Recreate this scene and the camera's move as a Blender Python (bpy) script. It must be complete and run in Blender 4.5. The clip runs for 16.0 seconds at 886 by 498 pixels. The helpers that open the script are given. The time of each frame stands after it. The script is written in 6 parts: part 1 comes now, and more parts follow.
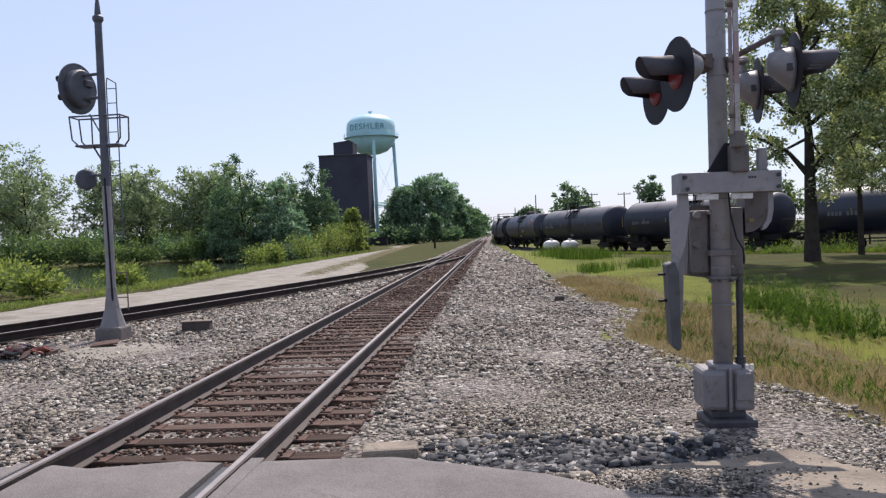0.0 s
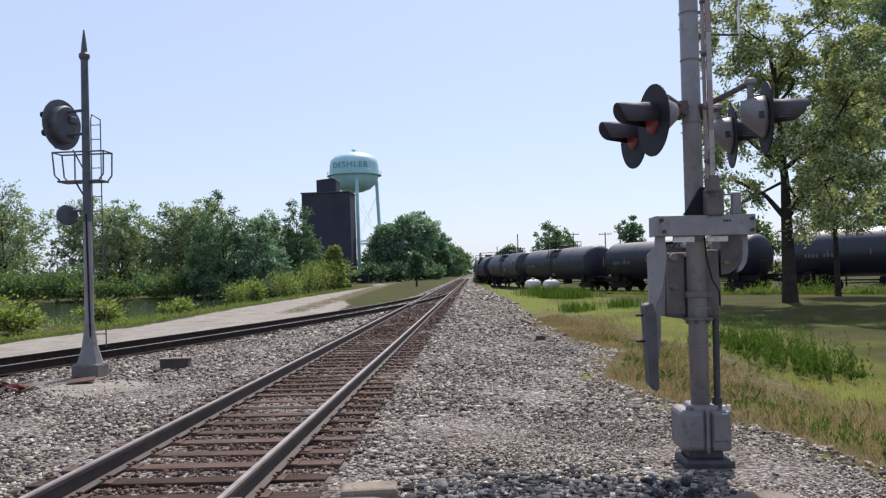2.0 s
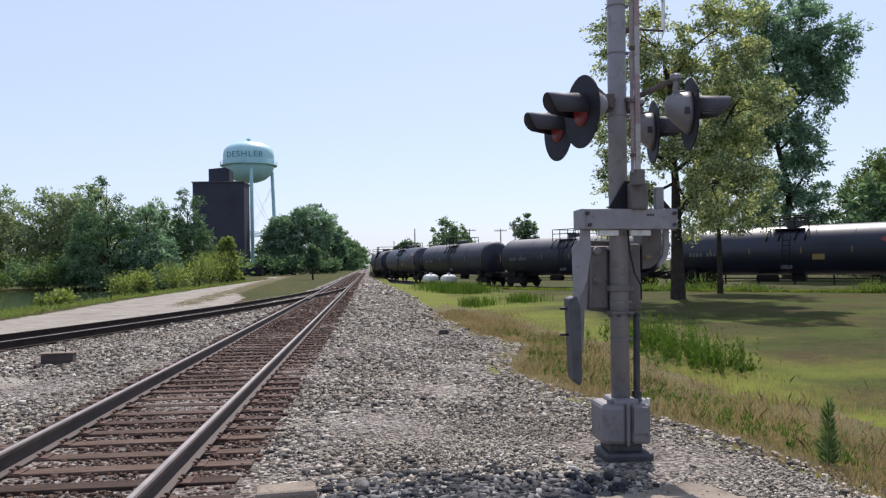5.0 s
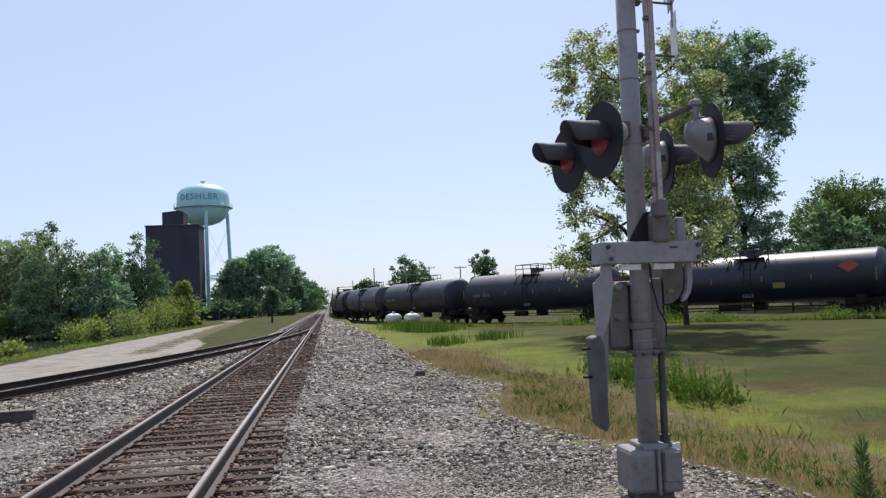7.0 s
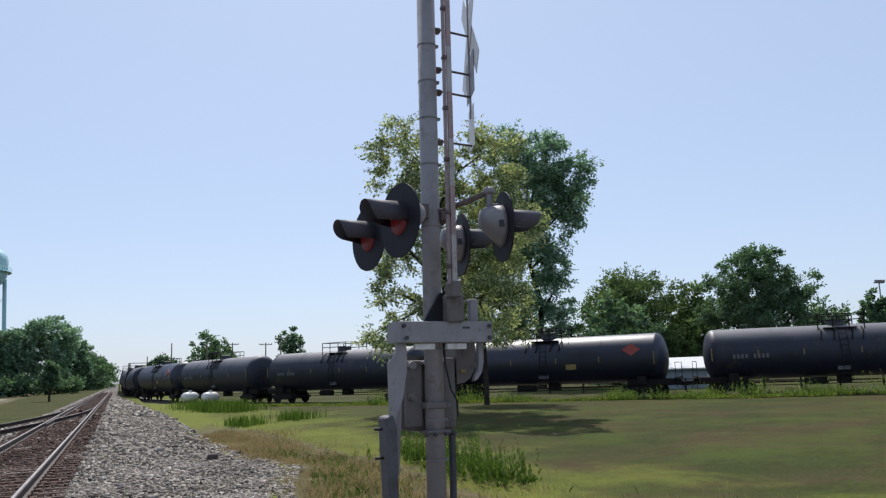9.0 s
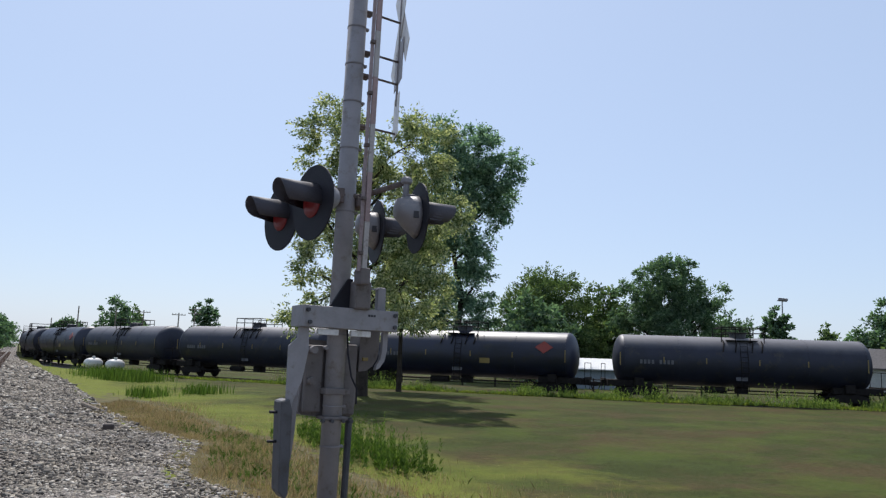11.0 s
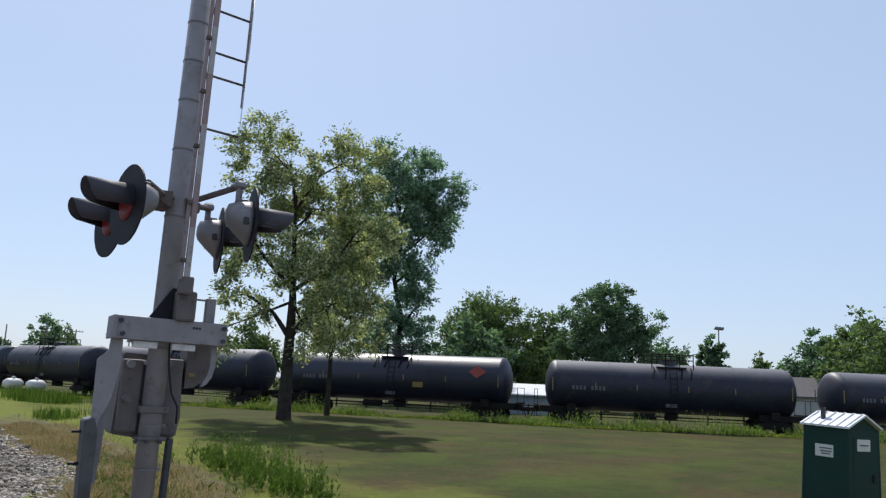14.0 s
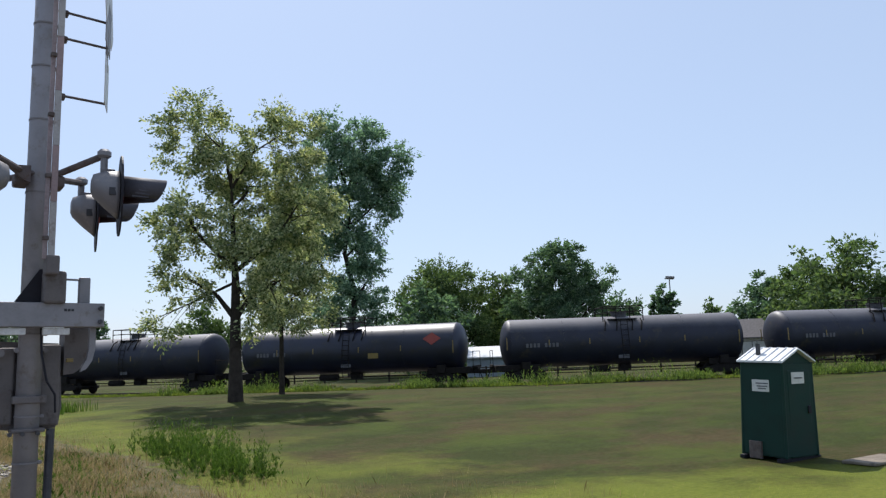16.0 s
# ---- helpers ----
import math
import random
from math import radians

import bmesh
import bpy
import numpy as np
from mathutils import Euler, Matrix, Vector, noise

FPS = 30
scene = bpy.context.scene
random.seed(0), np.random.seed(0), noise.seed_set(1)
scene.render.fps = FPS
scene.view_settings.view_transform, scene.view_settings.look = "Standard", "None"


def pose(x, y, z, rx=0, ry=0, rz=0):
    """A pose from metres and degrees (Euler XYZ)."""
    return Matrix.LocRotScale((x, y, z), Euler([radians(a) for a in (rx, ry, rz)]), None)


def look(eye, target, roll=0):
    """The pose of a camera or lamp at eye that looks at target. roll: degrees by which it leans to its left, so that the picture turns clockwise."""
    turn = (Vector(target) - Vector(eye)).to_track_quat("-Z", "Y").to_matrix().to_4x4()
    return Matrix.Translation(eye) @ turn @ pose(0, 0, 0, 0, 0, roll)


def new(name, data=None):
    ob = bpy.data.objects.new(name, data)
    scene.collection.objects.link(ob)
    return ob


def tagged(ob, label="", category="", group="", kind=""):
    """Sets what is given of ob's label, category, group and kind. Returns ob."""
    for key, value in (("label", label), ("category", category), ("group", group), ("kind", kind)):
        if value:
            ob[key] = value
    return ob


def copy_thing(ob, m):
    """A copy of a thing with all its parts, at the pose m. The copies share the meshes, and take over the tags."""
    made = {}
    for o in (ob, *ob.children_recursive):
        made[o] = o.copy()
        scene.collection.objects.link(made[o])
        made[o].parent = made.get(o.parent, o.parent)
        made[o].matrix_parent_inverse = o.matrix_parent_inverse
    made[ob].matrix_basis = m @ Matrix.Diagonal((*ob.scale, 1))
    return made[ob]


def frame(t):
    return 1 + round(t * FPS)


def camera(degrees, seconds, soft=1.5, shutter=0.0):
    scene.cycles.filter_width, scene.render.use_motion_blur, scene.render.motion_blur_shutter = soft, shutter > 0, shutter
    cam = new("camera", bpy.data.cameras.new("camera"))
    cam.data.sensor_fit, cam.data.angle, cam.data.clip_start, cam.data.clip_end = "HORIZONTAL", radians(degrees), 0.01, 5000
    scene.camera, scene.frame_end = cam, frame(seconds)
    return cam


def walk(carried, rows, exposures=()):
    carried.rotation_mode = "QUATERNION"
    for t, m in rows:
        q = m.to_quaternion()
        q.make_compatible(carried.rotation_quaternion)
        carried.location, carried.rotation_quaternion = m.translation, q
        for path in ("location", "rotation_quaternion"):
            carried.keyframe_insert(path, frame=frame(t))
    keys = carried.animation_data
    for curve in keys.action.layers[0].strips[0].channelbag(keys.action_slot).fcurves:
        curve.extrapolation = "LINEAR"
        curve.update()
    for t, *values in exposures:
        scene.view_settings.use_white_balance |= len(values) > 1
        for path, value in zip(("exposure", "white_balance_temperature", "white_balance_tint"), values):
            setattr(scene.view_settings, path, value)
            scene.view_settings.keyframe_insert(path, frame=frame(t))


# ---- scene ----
cam = camera(59.6, 16.0, soft=1.3)
PATH = [
    (0, (0.024, -0.213, 1.529), (-0.107, 1.783, 1.491), -2.4),
    (0.5, (-0.001, -0.219, 1.543), (-0.113, 1.778, 1.549), -4.2),
    (1, (-0.011, -0.296, 1.548), (-0.093, 1.701, 1.601), -5.3),
    (1.5, (-0.033, -0.223, 1.519), (-0.149, 1.773, 1.564), -1.9),
    (2, (0.035, -0.288, 1.541), (-0.046, 1.71, 1.6), -1.9),
    (2.5, (0.082, -0.346, 1.558), (0.119, 1.652, 1.642), -2.4),
    (3, (0.094, -0.358, 1.547), (0.275, 1.631, 1.644), -3.2),
    (3.5, (0.061, -0.301, 1.536), (0.222, 1.69, 1.638), -2.2),
    (4, (-0.009, -0.172, 1.511), (0.131, 1.821, 1.594), -0.5),
    (6.5, (-0.521, 0.27, 1.537), (-0.254, 2.253, 1.551), -2.8),
    (7, (-0.609, 0.481, 1.555), (-0.31, 2.454, 1.687), -2.7),
    (7.5, (-0.663, 0.602, 1.531), (-0.249, 2.526, 1.886), -4.3),
    (8, (-0.56, 0.636, 1.548), (-0.099, 2.548, 1.912), -4.0),
    (8.5, (-0.507, 0.57, 1.541), (0.127, 2.439, 1.861), -2.6),
    (9, (-0.489, 0.501, 1.545), (0.278, 2.321, 1.857), -2.1),
    (9.5, (-0.449, 0.508, 1.579), (0.495, 2.237, 1.925), 1.8),
    (12, (-0.167, 0.451, 1.567), (0.767, 2.2, 1.823), 2.0),
    (12.5, (0.123, 0.515, 1.56), (1.14, 2.21, 1.863), 3.4),
    (13, (0.395, 0.359, 1.551), (1.461, 2.017, 1.89), 2.9),
    (13.5, (0.55, 0.291, 1.553), (1.625, 1.938, 1.911), 2.8),
    (14, (0.601, 0.311, 1.553), (1.647, 1.98, 1.899), 2.6),
    (14.5, (0.647, 0.338, 1.535), (1.666, 2.029, 1.861), 0.5),
    (15, (0.723, 0.415, 1.501), (1.766, 2.095, 1.803), -0.7),
    (15.5, (0.884, 0.396, 1.479), (1.987, 2.043, 1.746), -2.4),
    (16, (1.185, 0.266, 1.486), (2.336, 1.88, 1.754), -2.1),
]
walk(cam, [(t, look(eye, target, roll)) for t, eye, target, roll in PATH], exposures=[
    (0.0, 0.26, 6560, 18), (1.5, 0.24, 6520, 17), (2.5, 0.2, 6420, 15), (4.0, 0.21, 6420, 15), (6.4, 0.3, 6540, 18), (6.8, 0.28, 6480, 16), (7.5, -0.25, 6350, 12), (8.2, -0.11, 6350, 12), (9.0, 0.02, 6340, 12), (9.5, -0.03, 6330, 12), (12.0, 0.09, 6300, 11),
    (12.8, 0.05, 6300, 11), (13.5, 0.03, 6300, 11), (14.2, 0.04, 6300, 11), (15.2, 0.1, 6300, 11), (16.0, 0.13, 6320, 11)])

# ---- world and sun ----
SUN_EL, SUN_AZ = 54.5, 15.0   # degrees up, and degrees from +y towards +x
world = bpy.data.worlds.new("world")
scene.world = world
world.use_nodes = True
wn, wl = world.node_tree.nodes, world.node_tree.links
sky = wn.new("ShaderNodeTexSky")
sky.sky_type, sky.sun_disc = "NISHITA", False
sky.sun_elevation, sky.sun_rotation = radians(SUN_EL), radians(SUN_AZ)
sky.air_density, sky.dust_density, sky.ozone_density = 1.0, 0.9, 2.0
wn["Background"].inputs["Strength"].default_value = 0.138
haze = wn.new("ShaderNodeMix")      # summer haze whitens the clear sky
haze.data_type = "RGBA"
haze.inputs[0].default_value = 0.66
haze.inputs[7].default_value = (3.75, 4.55, 5.9, 1)
wl.new(sky.outputs[0], haze.inputs[6])
wl.new(haze.outputs[2], wn["Background"].inputs["Color"])
sun = new("sun", bpy.data.lights.new("sun", "SUN"))
sun.data.energy, sun.data.angle, sun.data.color = 4.6, radians(0.53), (1.0, 0.95, 0.88)
az, el = radians(SUN_AZ), radians(SUN_EL)
sun.matrix_world = look((0, 0, 0), (-math.sin(az) * math.cos(el), -math.cos(az) * math.cos(el), -math.sin(el)))


# ---- materials ----
def node_mat(name, rough=0.7, metal=0.0):
    m = bpy.data.materials.new(name)
    m.use_nodes = True
    nt = m.node_tree
    b = nt.nodes["Principled BSDF"]
    b.inputs["Roughness"].default_value = rough
    b.inputs["Metallic"].default_value = metal
    b.inputs["Specular IOR Level"].default_value = 0.12 if rough > 0.78 else 0.5
    return m, nt, b


def add(nt, kind, **sets):
    n = nt.nodes.new(kind)
    for k, v in sets.items():
        if k in n.inputs:
            n.inputs[k].default_value = v
    return n


def coords(nt):
    return nt.nodes.new("ShaderNodeTexCoord").outputs["Object"]


def tex_noise(nt, co, scale, detail=4.0, rough=0.6):
    n = add(nt, "ShaderNodeTexNoise", Scale=scale, Detail=detail, Roughness=rough)
    nt.links.new(co, n.inputs["Vector"])
    return n.outputs["Fac"]


def ramp(nt, fac, stops):
    r = nt.nodes.new("ShaderNodeValToRGB")
    while len(r.color_ramp.elements) < len(stops):
        r.color_ramp.elements.new(0.5)
    for e, (p, c) in zip(r.color_ramp.elements, stops):
        e.position, e.color = p, (*c, 1)
    nt.links.new(fac, r.inputs["Fac"])
    return r.outputs["Color"]


def blend(nt, fac, a, b, kind="MIX"):
    n = nt.nodes.new("ShaderNodeMix")
    n.data_type, n.blend_type = "RGBA", kind
    for sock, v in ((n.inputs[0], fac), (n.inputs[6], a), (n.inputs[7], b)):
        if isinstance(v, (int, float)):
            sock.default_value = v
        elif isinstance(v, tuple):
            sock.default_value = (*v, 1)
        else:
            nt.links.new(v, sock)
    return n.outputs[2]


def calc(nt, op, a, b=0.0):
    n = nt.nodes.new("ShaderNodeMath")
    n.operation = op
    for sock, v in ((n.inputs[0], a), (n.inputs[1], b)):
        if isinstance(v, (int, float)):
            sock.default_value = v
        else:
            nt.links.new(v, sock)
    return n.outputs[0]


def bump(nt, b, height, strength, dist):
    n = add(nt, "ShaderNodeBump", Strength=strength, Distance=dist)
    nt.links.new(height, n.inputs["Height"])
    nt.links.new(n.outputs[0], b.inputs["Normal"])


def plain(name, c, rough=0.6, metal=0.0, scale=6.0, vary=0.35, stain=None, relief=0.15, fine=60.0, grain=0.3):
    """A surface with broad stains and a fine grain."""
    m, nt, b = node_mat(name, rough, metal)
    co = coords(nt)
    big, small = tex_noise(nt, co, scale), tex_noise(nt, co, fine, 3.0)
    dark = tuple(v * (1 - vary) for v in c)
    lite = tuple(min(v * (1 + vary * 0.6), 0.95) for v in c)
    col = ramp(nt, big, [(0.3, dark), (0.5, c), (0.7, lite)])
    if stain:
        col = blend(nt, ramp(nt, tex_noise(nt, co, scale * 2.3, 6.0, 0.7), [(0.55, (0, 0, 0)), (0.68, (1, 1, 1))]), col, stain)
    col = blend(nt, grain, col, ramp(nt, small, [(0.3, (0.35, 0.35, 0.35)), (0.7, (1, 1, 1))]), "MULTIPLY")
    nt.links.new(col, b.inputs["Base Color"])
    r = calc(nt, "ADD", calc(nt, "MULTIPLY", big, 0.25), rough - 0.12)
    nt.links.new(r, b.inputs["Roughness"])
    if relief:
        bump(nt, b, small, relief, 0.01)
    return m


def leafy(name, stops, through_c, rough=0.8, depth=(0.45, 0.5, 0.5), thin=0.5, patch=0.45):
    """Leaves: each island its own shade, some light passing through."""
    m, nt, b = node_mat(name, rough)
    geo = nt.nodes.new("ShaderNodeNewGeometry")
    col = ramp(nt, geo.outputs["Random Per Island"], stops)
    col = blend(nt, 0.5, col, ramp(nt, tex_noise(nt, coords(nt), patch, 3.0), [(0.3, depth), (0.7, (1, 1, 0.9))]), "MULTIPLY")
    nt.links.new(col, b.inputs["Base Color"])
    tr = nt.nodes.new("ShaderNodeBsdfTranslucent")
    nt.links.new(blend(nt, 1.0, col, through_c, "MULTIPLY"), tr.inputs["Color"])
    mix = add(nt, "ShaderNodeMixShader")
    mix.inputs[0].default_value = thin
    nt.links.new(b.outputs[0], mix.inputs[1])
    nt.links.new(tr.outputs[0], mix.inputs[2])
    nt.links.new(mix.outputs[0], nt.nodes["Material Output"].inputs["Surface"])
    return m


def stones_mat(name, stops):
    m, nt, b = node_mat(name, 0.85)
    geo = nt.nodes.new("ShaderNodeNewGeometry")
    col = ramp(nt, geo.outputs["Random Per Island"], stops)
    col = blend(nt, 0.5, col, ramp(nt, tex_noise(nt, coords(nt), 0.8, 4.0), [(0.35, (0.55, 0.5, 0.47)), (0.65, (1, 1, 1))]), "MULTIPLY")
    col = blend(nt, 0.4, col, ramp(nt, tex_noise(nt, coords(nt), 70.0), [(0.3, (0.5, 0.5, 0.5)), (0.7, (1, 1, 1))]), "MULTIPLY")
    nt.links.new(col, b.inputs["Base Color"])
    return m


def lawn_colour(nt, co):
    """Mown grass: green towards the tracks, olive further off, with dried-out tan patches and fresh streaks."""
    fine = tex_noise(nt, co, 14.0, 9.0, 0.85)
    lawn = ramp(nt, fine, [(0.32, (0.017, 0.026, 0.005)), (0.5, (0.043, 0.055, 0.01)), (0.68, (0.09, 0.1, 0.024))])
    mow = add(nt, "ShaderNodeMapping")
    mow.inputs["Scale"].default_value = (0.8, 1.3, 1.0)
    mow.inputs["Rotation"].default_value = (0, 0, 0.55)
    nt.links.new(co, mow.inputs["Vector"])
    patch = ramp(nt, tex_noise(nt, mow.outputs[0], 0.24, 12.0, 0.8), [(0.43, (0, 0, 0)), (0.58, (1, 1, 1))])
    bare = ramp(nt, tex_noise(nt, co, 9.0, 8.0, 0.8), [(0.32, (0.045, 0.034, 0.012)), (0.5, (0.082, 0.058, 0.025)), (0.68, (0.14, 0.097, 0.046))])
    lawn = blend(nt, calc(nt, "MULTIPLY", patch, 0.9), lawn, bare)
    streak = ramp(nt, tex_noise(nt, mow.outputs[0], 0.27, 12.0, 0.8), [(0.47, (0, 0, 0)), (0.6, (1, 1, 1))])
    lawn = blend(nt, calc(nt, "MULTIPLY", streak, 0.6), lawn, ramp(nt, fine, [(0.32, (0.04, 0.065, 0.007)), (0.68, (0.13, 0.165, 0.024))]))
    sep = nt.nodes.new("ShaderNodeSeparateXYZ")
    nt.links.new(co, sep.inputs[0])
    near = calc(nt, "ADD", calc(nt, "MULTIPLY", sep.outputs[0], -0.095), calc(nt, "MULTIPLY", tex_noise(nt, co, 0.3, 6.0, 0.7), 2.0))
    near = calc(nt, "ADD", near, calc(nt, "MAXIMUM", calc(nt, "MULTIPLY", calc(nt, "SUBTRACT", 11.5, sep.outputs[1]), 0.22), 0.0))
    moist = ramp(nt, near, [(0.0, (0, 0, 0)), (0.55, (0.75, 0.75, 0.75))])
    moist = calc(nt, "MULTIPLY", moist, ramp(nt, calc(nt, "MULTIPLY", sep.outputs[0], 0.25), [(0.0, (0, 0, 0)), (0.5, (1, 1, 1))]))
    lawn = blend(nt, 1.0, lawn, (0.76, 0.78, 0.72), "MULTIPLY")
    fresh_c = ramp(nt, fine, [(0.3, (0.075, 0.105, 0.01)), (0.7, (0.225, 0.24, 0.035))])
    return blend(nt, moist, lawn, fresh_c)


def lawn_blade_mat():
    m, nt, b = node_mat("lawn_blades", 0.8)
    geo = nt.nodes.new("ShaderNodeNewGeometry")
    shade = ramp(nt, geo.outputs["Random Per Island"], [(0.0, (1.3, 1.35, 1.1)), (1.0, (2.4, 2.4, 1.9))])
    col = blend(nt, 1.0, lawn_colour(nt, coords(nt)), shade, "MULTIPLY")
    nt.links.new(col, b.inputs["Base Color"])
    tr = nt.nodes.new("ShaderNodeBsdfTranslucent")
    nt.links.new(col, tr.inputs["Color"])
    mix = add(nt, "ShaderNodeMixShader")
    mix.inputs[0].default_value = 0.5
    nt.links.new(b.outputs[0], mix.inputs[1])
    nt.links.new(tr.outputs[0], mix.inputs[2])
    nt.links.new(mix.outputs[0], nt.nodes["Material Output"].inputs["Surface"])
    return m


def ground_mat():
    """One sheet: ballast, drive gravel, dry grass and lawn, told apart by the sheet's zones."""
    m, nt, b = node_mat("ground", 0.95)
    co = coords(nt)
    zone = nt.nodes.new("ShaderNodeAttribute")
    zone.attribute_name = "zone"
    sep = nt.nodes.new("ShaderNodeSeparateColor")
    nt.links.new(zone.outputs["Color"], sep.inputs[0])
    fray = calc(nt, "MULTIPLY", calc(nt, "SUBTRACT", tex_noise(nt, co, 1.6, 6.0, 0.75), 0.5), 1.1)
    vor = add(nt, "ShaderNodeTexVoronoi", Scale=34.0)
    nt.links.new(co, vor.inputs["Vector"])
    cell = nt.nodes.new("ShaderNodeSeparateColor")
    nt.links.new(vor.outputs["Color"], cell.inputs[0])
    gravel = ramp(nt, cell.outputs[0], [(0.0, (0.045, 0.042, 0.042)), (0.35, (0.13, 0.118, 0.108)), (0.75, (0.25, 0.225, 0.2)), (1.0, (0.42, 0.38, 0.345))])
    gravel = blend(nt, 0.6, gravel, ramp(nt, tex_noise(nt, co, 0.55, 5.0), [(0.35, (0.5, 0.44, 0.4)), (0.65, (1, 1, 1))]), "MULTIPLY")
    drive = ramp(nt, tex_noise(nt, co, 1.1, 9.0, 0.75), [(0.3, (0.17, 0.15, 0.118)), (0.5, (0.26, 0.236, 0.2)), (0.7, (0.36, 0.33, 0.285))])
    dry = ramp(nt, tex_noise(nt, co, 2.5, 8.0, 0.75), [(0.3, (0.055, 0.058, 0.022)), (0.5, (0.105, 0.09, 0.045)), (0.7, (0.17, 0.138, 0.08))])
    lawn = lawn_colour(nt, co)
    col = blend(nt, calc(nt, "GREATER_THAN", calc(nt, "ADD", sep.outputs[1], fray), 0.5), lawn, dry)
    col = blend(nt, calc(nt, "GREATER_THAN", calc(nt, "ADD", sep.outputs[2], fray), 0.5), col, drive)
    col = blend(nt, calc(nt, "GREATER_THAN", calc(nt, "ADD", sep.outputs[0], calc(nt, "MULTIPLY", fray, 0.7)), 0.5), col, gravel)
    nt.links.new(col, b.inputs["Base Color"])
    bump(nt, b, calc(nt, "ADD", vor.outputs["Distance"], tex_noise(nt, co, 12.0)), 0.5, 0.04)
    return m


def water_mat():
    m, nt, b = node_mat("pond_water", 0.1)
    b.inputs["Specular IOR Level"].default_value = 0.3
    b.inputs["Base Color"].default_value = (0.03, 0.046, 0.022, 1)
    bump(nt, b, tex_noise(nt, coords(nt), 1.5), 0.12, 0.05)
    return m


def asphalt_mat(name, c):
    m, nt, b = node_mat(name, 0.9)
    co = coords(nt)
    vor = add(nt, "ShaderNodeTexVoronoi", Scale=120.0)
    nt.links.new(co, vor.inputs["Vector"])
    cell = nt.nodes.new("ShaderNodeSeparateColor")
    nt.links.new(vor.outputs["Color"], cell.inputs[0])
    base = ramp(nt, tex_noise(nt, co, 1.3, 8.0, 0.7), [(0.3, tuple(v * 0.75 for v in c)), (0.7, tuple(v * 1.2 for v in c))])
    col = blend(nt, 0.5, base, ramp(nt, cell.outputs[0], [(0.0, (0.4, 0.4, 0.4)), (1.0, (1, 1, 1))]), "MULTIPLY")
    crack = add(nt, "ShaderNodeTexVoronoi", Scale=0.4)
    crack.feature = "DISTANCE_TO_EDGE"
    warp = blend(nt, 0.35, co, tex_noise(nt, co, 1.1, 8.0, 0.7))
    nt.links.new(warp, crack.inputs["Vector"])
    gone = ramp(nt, tex_noise(nt, co, 0.9, 4.0), [(0.5, (0, 0, 0)), (0.6, (0.8, 0.8, 0.8))])
    col = blend(nt, calc(nt, "MULTIPLY", gone, ramp(nt, crack.outputs["Distance"], [(0.001, (1, 1, 1)), (0.006, (0, 0, 0))])), col, (0.06, 0.057, 0.053))
    nt.links.new(col, b.inputs["Base Color"])
    bump(nt, b, vor.outputs["Distance"], 0.35, 0.01)
    return m


def lens_mat():
    m, nt, b = node_mat("red_lens", 0.5)
    b.inputs["Base Color"].default_value = (0.05, 0.006, 0.009, 1)
    b.inputs["Emission Color"].default_value = (1.0, 0.07, 0.07, 1)
    b.inputs["Emission Strength"].default_value = 0.025
    return m


def tie_mat():
    """Weathered timber: grain along the tie, each tie its own shade."""
    m, nt, b = node_mat("tie_timber", 0.9)
    co = coords(nt)
    mp = add(nt, "ShaderNodeMapping")
    mp.inputs["Scale"].default_value = (1.5, 28, 28)
    nt.links.new(co, mp.inputs["Vector"])
    info = nt.nodes.new("ShaderNodeObjectInfo")
    grain = tex_noise(nt, mp.outputs[0], 1.5, 6.0, 0.7)
    col = ramp(nt, grain, [(0.3, (0.045, 0.033, 0.028)), (0.5, (0.115, 0.085, 0.07)), (0.72, (0.22, 0.18, 0.15))])
    col = blend(nt, 1.0, col, ramp(nt, info.outputs["Random"], [(0.0, (0.5, 0.45, 0.43)), (1.0, (1.0, 0.9, 0.86))]), "MULTIPLY")
    nt.links.new(col, b.inputs["Base Color"])
    bump(nt, b, grain, 0.7, 0.02)
    return m


